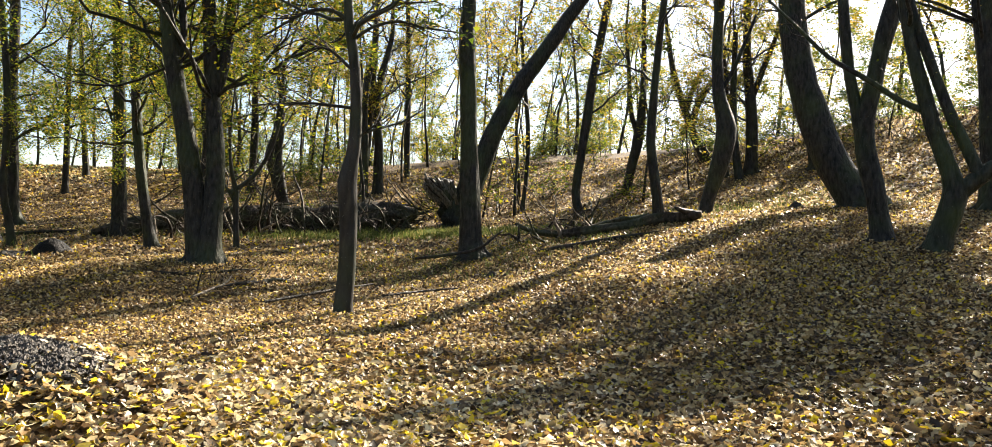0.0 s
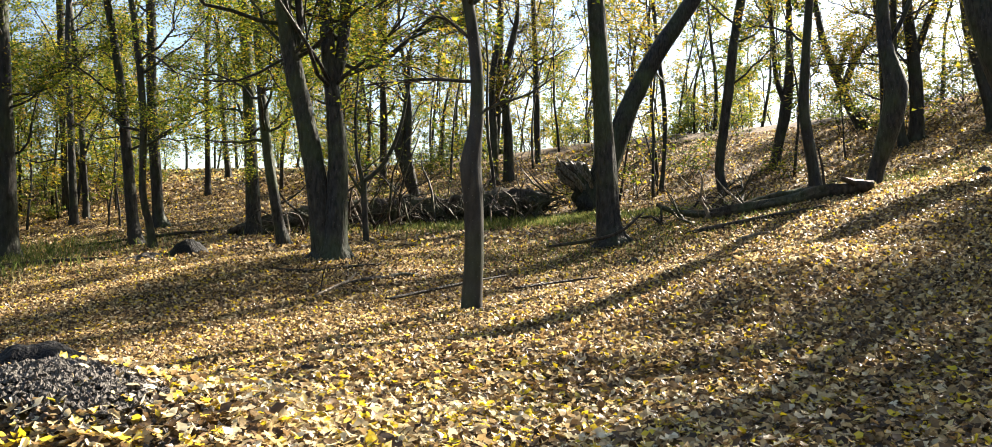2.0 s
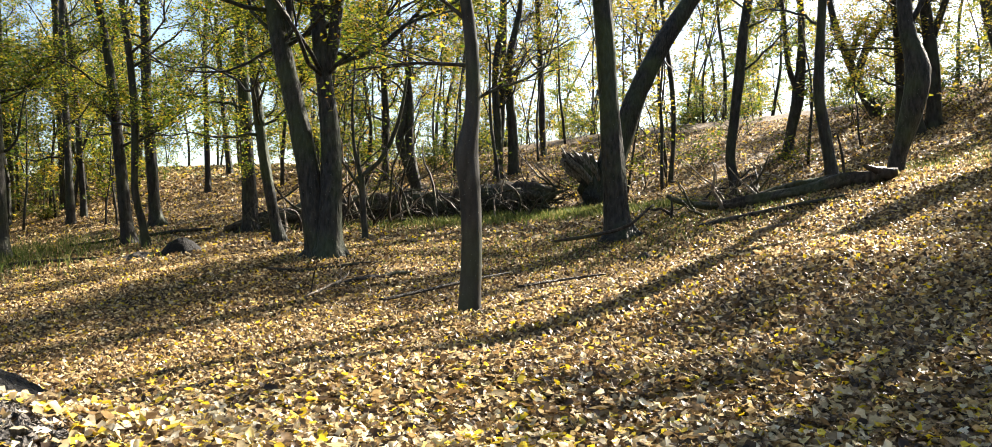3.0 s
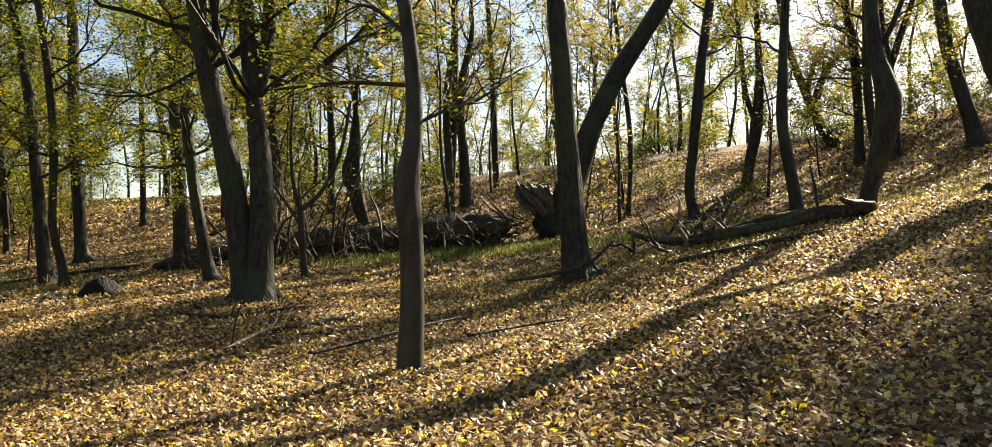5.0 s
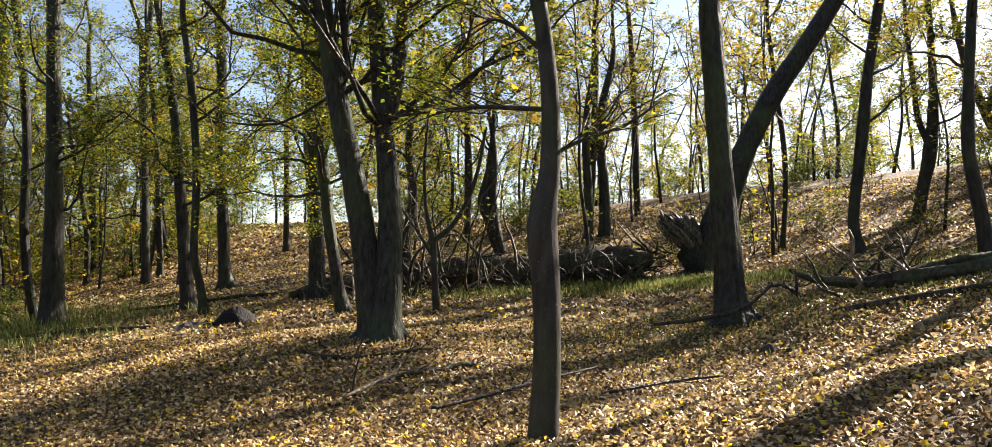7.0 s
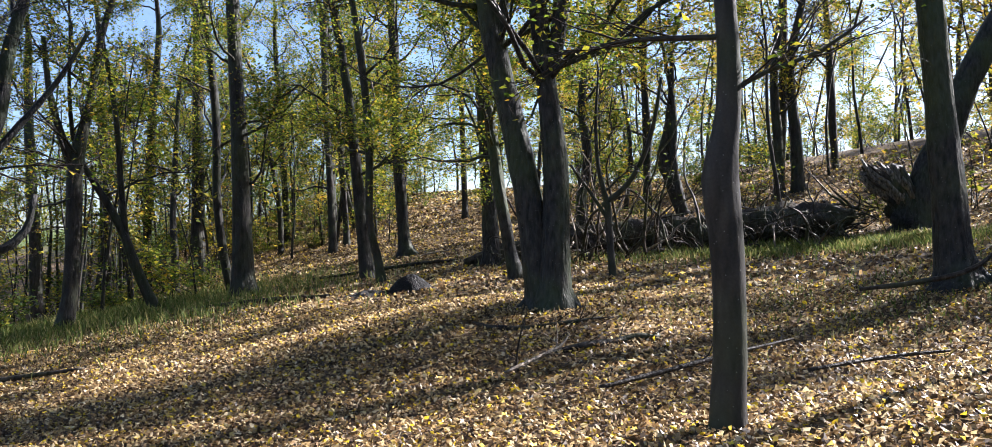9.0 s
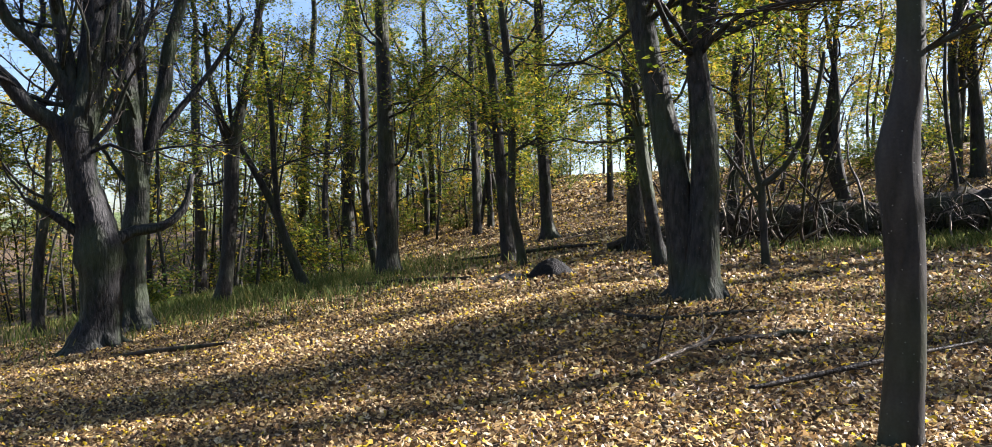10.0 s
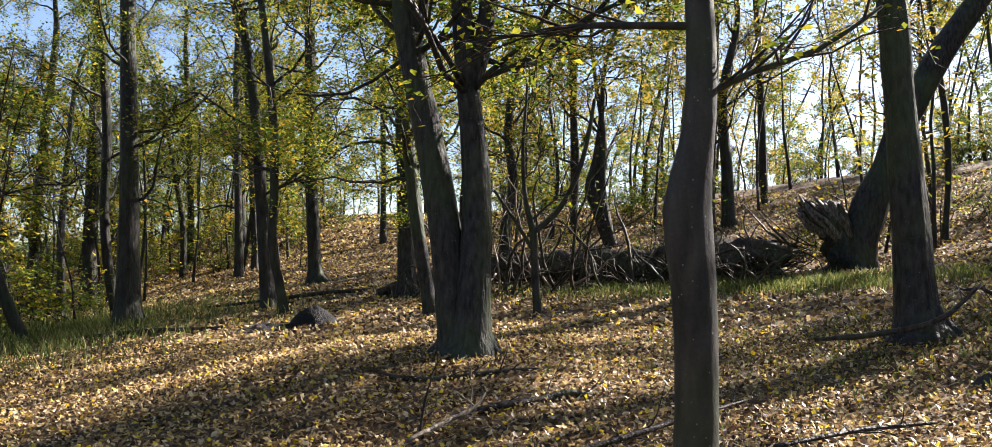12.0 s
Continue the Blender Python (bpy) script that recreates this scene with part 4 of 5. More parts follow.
tree("dark upright tree shading the slope from its edge", [(13.5, 10.5, 1.80, 0.2), (13.6, 10.5, 4.80, 0.18), (13.5, 10.7, 7.80, 0.15)], [], BARK, LEAF_YELLOW, 5, 98, boughs=15, low=3.6, reach=4.6, leaves=9500, leaf=0.15)
tree("dark upright tree shading the slope from its edge", [(17.5, 15.6, 3.03, 0.2), (17.6, 15.6, 6.03, 0.18), (17.5, 15.8, 9.03, 0.15)], [], BARK, LEAF_YELLOW, 5, 97, boughs=15, low=3.6, reach=4.6, leaves=9500, leaf=0.15)
tree("dark upright tree shading the slope from its edge", [(18.6, 26, 4.93, 0.2), (18.7, 26, 7.93, 0.18), (18.6, 26.2, 10.93, 0.15)], [], BARK, LEAF_YELLOW, 5, 95, boughs=15, low=3.6, reach=4.6, leaves=5500, leaf=0.15)
tree("dark upright tree shading the slope from its edge", [(22, 29, 6.34, 0.2), (22.1, 29, 9.34, 0.18), (22, 29.2, 12.34, 0.15)], [], BARK, LEAF_YELLOW, 5, 94, boughs=15, low=3.6, reach=4.6, leaves=9500, leaf=0.15)
tree("tree added for shade, with a narrow yellow crown", [(20, 30.2, 5.92, 0.17), (20.1, 30.2, 8.92, 0.15), (20, 30.4, 11.92, 0.12)], [], BARK, LEAF_YELLOW, 5, 93, boughs=16, low=2.6, reach=2.7, leaves=9500, leaf=0.15)


# ---- fallen logs and the torn stump ----
def log(name, label, line, mat, r=None, sides=16, knobs=0.25, category="log"):
    root = new(name)
    x, y = line[0][0], line[0][1]
    root.location = (x, y, ground_z(x, y))
    tagged(root, label, category)
    ll = curve_through(line, 0.2)
    w = Wood().tube(ll[:, :3], ll[:, 3], sides, knobs, 4.2)
    part("trunk", w.v, w.f, mat, root)
    return root


def settle_children(root):
    inv = Matrix.Translation(-root.location)
    for o in root.children:
        o.matrix_parent_inverse = inv


def on_ground(x, y, up, r):
    return (x, y, ground_z(x, y) + up, r)


big_log = log("fallen_log", "long rotten fallen trunk with flaking bark, among leaves", [on_ground(-12.0, 28.6, 0.12, 0.1), on_ground(-11.4, 29.2, 0.2, 0.24), on_ground(-10.3, 30.2, 0.3, 0.32), on_ground(-8, 30.9, 0.38, 0.42), on_ground(-6, 30.6, 0.4, 0.44), on_ground(-4.2, 30.2, 0.42, 0.45), on_ground(-2.8, 30.0, 0.5, 0.48), on_ground(-1.8, 29.9, 0.62, 0.4), on_ground(-1.2, 29.8, 0.7, 0.16)], DEADWOOD, sides=22, knobs=0.45)
rr = np.random.default_rng(5)
for k in range(120):
    s = rr.uniform(0, 1) if k < 50 else rr.uniform(0.72, 1.06)
    x = -11 + 9.8 * s
    y = 30.6 - 0.4 * s + rr.normal(0, 0.5)
    z = ground_z(x, y) + rr.uniform(0.2, 0.95)
    a = rr.uniform(0, 2 * math.pi)
    pts, rad = grow((x, y, z), (math.cos(a), -0.4 * abs(math.sin(a)), rr.uniform(-0.5, 0.6)), rr.uniform(0.5, 1.9), rr.uniform(0.008, 0.05), 0.25, -0.02, rr, 6)
    w = Wood().tube(pts, rad, 5)
    part("broken_branch", w.v, w.f, DEADWOOD if k % 14 else STICK, big_log)
settle_children(big_log)

small_log = log("fallen_log", "weathered fallen limb lying up the leafy slope", [on_ground(5.98, 18.7, 0.2, 0.06), on_ground(5.75, 18.78, 0.18, 0.13), on_ground(5.45, 18.95, 0.12, 0.13), on_ground(5.1, 19.1, 0.14, 0.14), on_ground(4.7, 19.5, 0.08, 0.13), on_ground(4.2, 19.8, 0.12, 0.14), on_ground(3.8, 20.3, 0.08, 0.12), on_ground(3.4, 20.5, 0.11, 0.12), on_ground(2.9, 21.2, 0.12, 0.09), on_ground(2.3, 21.9, 0.28, 0.06), on_ground(1.9, 22.2, 0.55, 0.03)], DEADWOOD, knobs=0.55)
for line, w0 in (([on_ground(5.0, 19.3, 0.2, 0.09), on_ground(4.4, 19.95, 0.2, 0.1), on_ground(3.7, 20.7, 0.14, 0.09), on_ground(3.1, 21.5, 0.1, 0.05)], 3), ([on_ground(5.75, 18.78, 0.2, 0.1), on_ground(5.55, 18.72, 0.3, 0.07), on_ground(5.35, 18.68, 0.42, 0.025)], 5)):
    ll = curve_through(line, 0.12)
    w = Wood().tube(ll[:, :3], ll[:, 3], 10, 0.5, w0)
    part("limb", w.v, w.f, DEADWOOD, small_log)
for k in range(16):
    s = rr.uniform(0.45, 1)
    x, y = 5.4 - 3.3 * s, 18.9 + 3.2 * s
    a = rr.uniform(2.0, 4.4)
    pts, rad = grow((x, y, ground_z(x, y) + 0.15), (math.cos(a), -math.sin(a) * 0.4, rr.uniform(0.05, 0.9)), rr.uniform(0.5, 1.7), rr.uniform(0.012, 0.035), 0.2, 0.0, rr, 6)
    w = Wood().tube(pts, rad, 5)
    part("broken_branch", w.v, w.f, DEADWOOD if k % 2 else STICK, small_log)
settle_children(small_log)


def torn_stump(x, y):
    """A broken bole: a short core, split open into a fan of torn fibres on one side."""
    root = new("tree_stump")
    g = ground_z(x, y)
    root.location = (x, y, g)
    tagged(root, "torn broken stump with dark splintered wood", "stump")
    core = curve_through([(x + 0.1, y, g - 0.3, 0.66), (x + 0.05, y, g + 0.2, 0.52), (x - 0.05, y, g + 0.75, 0.44), (x - 0.22, y, g + 1.15, 0.4), (x - 0.45, y, g + 1.5, 0.34), (x - 0.62, y, g + 1.72, 0.16)], 0.12)
    w = Wood().tube(core[:, :3], core[:, 3], 26, 0.55, 2.0)
    part("trunk", w.v, w.f, BARK_SILVER, root)
    r = np.random.default_rng(3)
    for k in range(96):
        s = k / 95
        layer = r.uniform(-1, 1)
        lean = 0.95 - 0.6 * s + r.normal(0, 0.05)
        q = np.array((x - 0.28 + 0.42 * s, y - 0.1 + 0.28 * layer, g + 0.7 + r.uniform(0, 0.45)))
        L = (1.12 - 0.5 * s) * r.uniform(0.88, 1.05)
        d = np.array((-math.sin(lean), 0.22 * layer - 0.1, math.cos(lean)))
        sag = np.array((0, 0, -0.06)) + r.normal(0, 0.03, 3)
        pts = [q, q + d * L * 0.35 + sag * 0.3, q + d * L * 0.7 + sag, q + d * L * 0.9, q + d * L + r.normal(0, 0.04, 3)]
        w0 = r.uniform(0.04, 0.085)
        w = Wood().tube(pts, [w0 * 1.5, w0 * 1.2, w0, w0 * 0.8, w0 * 0.35], 6, 0.5, k * 1.7)
        part("splinter", w.v, w.f, (TORN, TORN, DEADWOOD)[k % 3], root)
    settle_children(root)


torn_stump(0.05, 31.6)


def brushwood(label, x, y, wide, tall, count, seed):
    """A tangle of dead standing and broken branches."""
    root = new("dead_brush")
    root.location = (x, y, ground_z(x, y))
    tagged(root, label, "brushwood", "dead brush by the log")
    r = np.random.default_rng(seed)
    for k in range(count):
        px, py = x + r.normal(0, wide * 0.5), y + r.normal(0, 0.5)
        a = r.uniform(0, 2 * math.pi)
        pts, rad = grow((px, py, ground_z(px, py) - 0.05), (math.cos(a), math.sin(a) * 0.6, r.uniform(0.3, 1.6)), tall * r.uniform(0.5, 1.2), r.uniform(0.018, 0.065), 0.27, -0.03, r, 8)
        w = Wood().tube(pts, rad, 5)
        for _ in range(4):
            q, d = at_line(pts, r.uniform(0.3, 1))
            p2, r2 = grow(q, r.normal(0, 1, 3), r.uniform(0.3, 0.9), 0.01, 0.25, 0.0, r, 4)
            w.tube(p2, r2, 4, close=False)
        part("branch", w.v, w.f, DEADWOOD if k % 9 else STICK, root)
    settle_children(root)


brushwood("tangle of dead dark branches over the fallen trunk", -7.2, 28.8, 2.4, 3.4, 38, 31)
brushwood("broken dead branches beside the torn stump", -2.2, 29.0, 1.6, 1.5, 26, 32)
brushwood("tangle of dead dark branches over the fallen trunk", -5.0, 29.3, 1.8, 1.6, 26, 35)
brushwood("broken dead branches heaped on the fallen trunk", -3.6, 29.6, 1.4, 1.2, 22, 36)
brushwood("dead twigs at the end of the fallen limb", 2.6, 21.3, 1.2, 1.3, 16, 33)
brushwood("dead brush under the leaning trunks", -9.6, 28.4, 1.6, 1.6, 16, 34)


# ---- leaf litter ----
def litter(name, label, x0, x1, y0, y1, count, size, seed, lift=0.02, detail=True, mat=None, lit_part=None, south=None, north=None):
    r = np.random.default_rng(seed)
    x, y = r.uniform(x0, x1, count), r.uniform(y0, y1, count)
    keep = ((x + 2.35) / 0.6) ** 2 + ((y - 4.48) / 0.32) ** 2 > r.uniform(0.05, 1.2, count)
    if lit_part is not None:
        # bank leaves are coloured paler to stand for sunlight; they thin out uphill and beyond it
        lit_bank = (x + r.normal(0, 0.7, count) < 1.0) & (y + r.normal(0, 0.7, count) < 6.6) & (x + r.normal(0, 0.5, count) > -3.8) & (y + r.normal(0, 0.35, count) > 3.0)
        keep &= lit_bank if lit_part else ~lit_bank
    if south is not None:
        keep &= y + r.normal(0, 0.35, count) > south
    if north is not None:
        keep &= y + r.normal(0, 0.35, count) < north
    x, y = x[keep], y[keep]
    n = len(x)
    bx, by = np.clip(np.searchsorted(gx, x) - 1, 0, len(gx) - 2), np.clip(np.searchsorted(gy, y) - 1, 0, len(gy) - 2)
    u, v = (x - gx[bx]) / (gx[bx + 1] - gx[bx]), (y - gy[by]) / (gy[by + 1] - gy[by])
    z = GZ[bx, by] * (1 - u) * (1 - v) + GZ[bx + 1, by] * u * (1 - v) + GZ[bx, by + 1] * (1 - u) * v + GZ[bx + 1, by + 1] * u * v
    c = np.stack([x, y, z + r.uniform(0.004, lift, n)], 1)
    yaw = r.uniform(0, 2 * np.pi, n)
    tilt = 0.45 if detail else 0.72
    along = np.stack([np.cos(yaw), np.sin(yaw), r.normal(0, tilt * 0.9, n)], 1)
    up = np.stack([r.normal(0, tilt, n), r.normal(0, tilt, n), np.ones(n)], 1)
    side = np.cross(along, up)
    side /= np.linalg.norm(side, axis=1)[:, None]
    along /= np.linalg.norm(along, axis=1)[:, None]
    nrm = np.cross(side, along)
    s = (size * r.uniform(0.6, 1.3, n))[:, None]
    curl = r.uniform(-0.02, 0.22, n)[:, None] * s
    if detail:
        # folded along the rib, blade edges lobed and bent unevenly
        s = s * np.where(r.uniform(0, 1, n) < 0.12, 1.45, 1.0)[:, None]
        fold, wide = r.uniform(-0.12, 0.32, n)[:, None], r.uniform(0.7, 1.25, n)[:, None]
        bend = lambda: r.normal(0, 0.045, n)[:, None] * s
        rim = lambda a, w, sgn: c + along * s * (a + r.normal(0, 0.05, n)[:, None]) + side * s * w * wide * sgn * r.uniform(0.7, 1.25, n)[:, None] + nrm * (s * fold * w * 2 + curl * abs(a) * 3 + bend())
        v_ = np.stack([c - along * s * 0.5 + nrm * curl * 1.4, c + nrm * 0, c + along * s * 0.58 + nrm * (curl * 1.8 + bend()), rim(-0.28, 0.27, 1), rim(0.02, 0.2, 1), rim(0.2, 0.3, 1), rim(-0.28, 0.27, -1), rim(0.02, 0.2, -1), rim(0.2, 0.3, -1)], 1).reshape(-1, 3)
        b = np.arange(n)[:, None] * 9
        f = np.concatenate([b + (0, 1, 4, 3), b + (1, 2, 5, 4), b + (1, 0, 6, 7), b + (2, 1, 7, 8)])
    else:
        v_ = np.stack([c - along * s * 0.5 + nrm * curl, c + side * s * 0.33, c + along * s * 0.5 + nrm * curl, c - side * s * 0.33], 1).reshape(-1, 3)
        f = np.arange(4 * n).reshape(n, 4)
    ob = part(name, v_, f, mat or LITTER, None, smooth=detail)
    return tagged(ob, label, "leaves", kind="stuff")


for lit_bank in (True, False):
    litter("fallen_leaves", "thick carpet of dry leaves on the bank, coloured paler as sunlit" if lit_bank else "thick carpet of dry tan and yellow leaves", -5, 7, 2.2, 9, 84000, 0.07, 1, 0.06, True, LITTER_LIT if lit_bank else LITTER, lit_part=lit_bank, north=8)
litter("fallen_leaves", "thick carpet of dry tan and yellow leaves", -18, 11, 7, 14, 135000, 0.068, 2, 0.06, False, south=8)
litter("fallen_leaves", "carpet of dry leaves round the trees", -22, 14, 14, 22, 120000, 0.074, 3, 0.06, False)
litter("fallen_leaves", "dry leaves trodden along the walk", -11, 11, -7, 2.2, 52000, 0.1, 8, 0.04, False)
litter("fallen_leaves", "dry leaves on the slope beside the walk", 7, 13, 2.2, 8, 16000, 0.085, 9, 0.04, False)
litter("fallen_leaves", "dry leaves on the shaded lower slope", -18, -5, 2.2, 8, 24000, 0.1, 10, 0.04, False)
litter("fallen_leaves", "sunlit dry leaves along the far path", -45, -8, 42, 68, 26000, 0.24, 6, 0.06, False)
litter("fallen_leaves", "dry leaves over the rising woodland floor", -36, 24, 22, 46, 115000, 0.125, 4, 0.06, False)


# ---- bare soil heap, clods, sticks ----
def heap(name, label, x, y, rx, ry, tall, seed, rings=14, spokes=40, mat=None):
    vs, fs = [], []
    for i in range(rings + 1):
        q = i / rings
        for k in range(spokes):
            a = 2 * math.pi * k / spokes
            wob = 1 + 0.18 * noise.noise((math.cos(a) * 1.5 + seed, math.sin(a) * 1.5, 0))
            px, py = x + rx * q * wob * math.cos(a), y + ry * q * wob * math.sin(a)
            h = tall * (1 - q**2) ** 1.3 + 0.06 * (1 - q) * noise.noise((px * 5, py * 5, seed)) + 0.03 * noise.noise((px * 14, py * 14, seed))
            vs.append((px, py, ground_z(px, py) + h - 0.03 * q))
    for i in range(rings):
        for k in range(spokes):
            a, b = i * spokes + k, i * spokes + (k + 1) % spokes
            fs.append((a, a + spokes, b + spokes, b))
    ob = part(name, vs, fs, mat or SOIL)
    return tagged(ob, label, "soil heap")


heap("soil_mound", "heap of bare dark crumbly soil among leaves, shade coloured in", -3.75, 6.6, 0.95, 0.75, 0.62, 1, mat=EARTH_SHADED)
heap("soil_mound", "low patch of loose grey soil in the sun", -2.2, 4.45, 0.5, 0.28, 0.06, 2)
heap("soil_mound", "dark round molehill beside the path, shade coloured in", -11.2, 24.1, 0.74, 0.55, 0.42, 3, mat=EARTH_SHADED)
heap("soil_mound", "pale leafy hump with bare earth", -12.2, 23.7, 0.9, 0.6, 0.12, 5)
heap("soil_clod", "dark clod of earth lying on leaves", 1.2, 18.2, 0.2, 0.14, 0.14, 6, 6, 14)
heap("soil_clod", "small dark clod of earth on leaves", 1.5, 17.9, 0.13, 0.1, 0.09, 7, 6, 14)
heap("soil_clod", "dark clod of earth on the slope", 9.2, 21.5, 0.3, 0.2, 0.18, 8, 6, 14)


def crumbs(label, cx, cy, sx, sy, count, seed):
    """Loose small lumps of dry earth."""
    q = np.random.default_rng(seed)
    x, y = q.normal(cx, sx, count), q.normal(cy, sy, count)
    c = np.array([(a, b, ground_z(a, b) + 0.05 * math.exp(-(((a - cx) / 0.6) ** 2) - ((b - cy) / 0.35) ** 2) + 0.015) for a, b in zip(x, y)])
    s = q.uniform(0.008, 0.03, count)[:, None]
    d = np.array(((1, 0, 0), (0, 1, 0), (-1, 0, 0), (0, -1, 0), (0, 0, 0.8), (0, 0, -0.8)))
    v = (c[:, None, :] + s[:, None] * (d[None] + q.normal(0, 0.25, (count, 6, 3)))).reshape(-1, 3)
    b = np.arange(count)[:, None, None] * 6
    f = (b + np.array(((0, 1, 4), (1, 2, 4), (2, 3, 4), (3, 0, 4), (1, 0, 5), (2, 1, 5), (3, 2, 5), (0, 3, 5)))[None]).reshape(-1, 3)
    ob = part("loose_earth", v, f, EARTH_GREY, smooth=False)
    tagged(ob, label, "soil", kind="stuff")


EARTH_GREY = bark("dry_grey_earth", (0.04, 0.035, 0.031), (0.13, 0.115, 0.10), 0.0, 3.0)
crumbs("crumbled grey earth thrown up on the bank", -2.15, 4.45, 0.36, 0.2, 2200, 41)


def stick(label, line, mat, side=0, seed=0):
    root = new("fallen_branch")
    pts = [(x, y, ground_z(x, y) + h, w) for x, y, h, w in line]
    root.location = (pts[0][0], pts[0][1], ground_z(pts[0][0], pts[0][1]))
    tagged(root, label, "branch", "sticks on the ground")
    ll = curve_through(pts, 0.1)
    w = Wood().tube(ll[:, :3], ll[:, 3], 7, 0.25, seed)
    part("stem", w.v, w.f, mat, root)
    r = np.random.default_rng(seed)
    for k in range(side):
        q, d = at_line(ll[:, :3], r.uniform(0.2, 0.95))
        d = d / np.linalg.norm(d) + r.normal(0, 0.6, 3) + np.array((0, 0, 0.35))
        p2, r2 = grow(q, d / np.linalg.norm(d), r.uniform(0.2, 0.7), 0.01, 0.2, 0.0, r, 5)
        w = Wood().tube(p2, r2, 5)
        part("side_twig", w.v, w.f, mat, root)
    settle_children(root)


stick("pale bare broken branch on the leaves", [(-4.35, 15.0, 0.07, 0.022), (-4.15, 15.45, 0.1, 0.026), (-3.95, 15.8, 0.15, 0.021), (-3.9, 16.0, 0.25, 0.01)], STICK, 7, 1)
stick("dark half-buried branch on the leaves", [(-4.2, 15.95, 0.02, 0.034), (-3.8, 16.25, 0.05, 0.053), (-3.5, 16.75, 0.02, 0.057), (-3.3, 16.95, 0.06, 0.057), (-3.0, 17.1, 0.05, 0.028)], DEADWOOD, 8, 2)
stick("thin twig standing out of the leaves", [(-4.35, 15.3, 0.0, 0.014), (-4.3, 15.32, 0.35, 0.012), (-4.22, 15.35, 0.62, 0.006)], TWIG, 1, 3)
stick("thin dark branch lying behind the slender tree", [(-2.9, 14.3, 0.07, 0.026), (-2.25, 15.4, 0.1, 0.03), (-1.8, 16.3, 0.09, 0.024), (-1.3, 17.4, 0.1, 0.014)], TWIG, 4, 4)
stick("long thin branch lying on sunlit leaves", [(-0.9, 15.4, 0.08, 0.024), (-0.2, 16.1, 0.1, 0.026), (0.5, 16.4, 0.09, 0.016)], TWIG, 4, 5)
stick("weathered limb beside the upright tree", [(-0.6, 19.9, 0.25, 0.03), (0.1, 19.7, 0.3, 0.04), (0.9, 19.9, 0.35, 0.04), (1.5, 20.4, 0.6, 0.02)], DEADWOOD, 9, 6)
stick("dark limb half under leaves below the fallen limb", [(2.4, 19.4, 0.04, 0.05), (3.2, 19.0, 0.06, 0.055), (4.2, 18.4, 0.05, 0.05), (4.9, 18.1, 0.04, 0.03)], DEADWOOD, 3, 7)
stick("short pale branch lying below the fallen limb", [(3.0, 17.4, 0.03, 0.03), (3.4, 17.2, 0.06, 0.035), (3.9, 16.9, 0.04, 0.015)], STICK, 2, 8)
stick("dark branch across the leaves by the double tree", [(-6.0, 17.4, 0.02, 0.027), (-5.5, 17.15, 0.04, 0.038), (-5.0, 17.3, 0.02, 0.038), (-4.4, 17.6, 0.05, 0.034), (-3.9, 17.9, 0.06, 0.015)], DEADWOOD, 8, 9)
stick("thin upright dead stem behind the fallen limb", [(5.25, 19.6, 0.0, 0.03), (5.2, 19.6, 0.6, 0.028), (5.12, 19.6, 1.05, 0.02)], TWIG, 0, 10)
stick("long dead branch lying down the shaded slope", [(-13.6, 24.0, 0.04, 0.05), (-15.2, 23.6, 0.08, 0.06), (-17.0, 23.4, 0.06, 0.05), (-18.6, 23.6, 0.08, 0.03)], DEADWOOD, 6, 11)
stick("dead branch beside the path trees", [(-13.2, 30.2, 0.08, 0.05), (-14.4, 29.6, 0.12, 0.06), (-16.2, 28.6, 0.1, 0.05), (-17.2, 28.0, 0.1, 0.03)], DEADWOOD, 6, 12)
stick("pale stick beside the path", [(-16.5, 32.5, 0.05, 0.03), (-15.6, 33.2, 0.1, 0.035), (-14.9, 33.7, 0.06, 0.02)], STICK, 0, 13)
stick("dead branches below the old pollard", [(-15.2, 15.2, 0.04, 0.04), (-14.4, 15.5, 0.08, 0.05), (-13.2, 16.2, 0.06, 0.03)], DEADWOOD, 5, 14)

# ---- grass by the log and on the slope ----
def blades(label, cx, cy, sx, sy, count, tall, seed):
    r = np.random.default_rng(seed)
    x, y = r.normal(cx, sx, count), r.normal(cy, sy, count)
    a = r.uniform(0, 2 * np.pi, count)
    h = tall * r.uniform(0.4, 1.2, count)
    z = np.array([ground_z(p, q) for p, q in zip(x, y)])
    dx, dy = np.cos(a) * 0.012, np.sin(a) * 0.012
    bx, by = r.normal(0, 0.35, count) * h, r.normal(0, 0.35, count) * h
    v = np.stack([np.stack([x - dx, y - dy, z - 0.01], 1), np.stack([x + dx, y + dy, z - 0.01], 1), np.stack([x + bx * 0.4 + dx * 0.8, y + by * 0.4 + dy * 0.8, z + h * 0.6], 1), np.stack([x + bx, y + by, z + h], 1), np.stack([x + bx * 0.4 - dx * 0.8, y + by * 0.4 - dy * 0.8, z + h * 0.6], 1)], 1).reshape(-1, 3)
    ob = part("grass", v, np.arange(5 * count).reshape(count, 5), GRASS, smooth=False)
    tagged(ob, label, "grass", kind="stuff")


blades("thin green grass in front of the fallen log", -1.4, 28.3, 2.8, 0.9, 6500, 0.24, 1)
blades("low green undergrowth on the shaded lower slope", -21.5, 23.5, 3.4, 3.4, 11000, 0.34, 4)
blades("sparse grass between leaves on the slope", 7.5, 26.5, 3.0, 3.0, 3500, 0.14, 2)
blades("sparse grass round the upright tree", 1.5, 20.5, 3.0, 1.5, 2500, 0.12, 3)


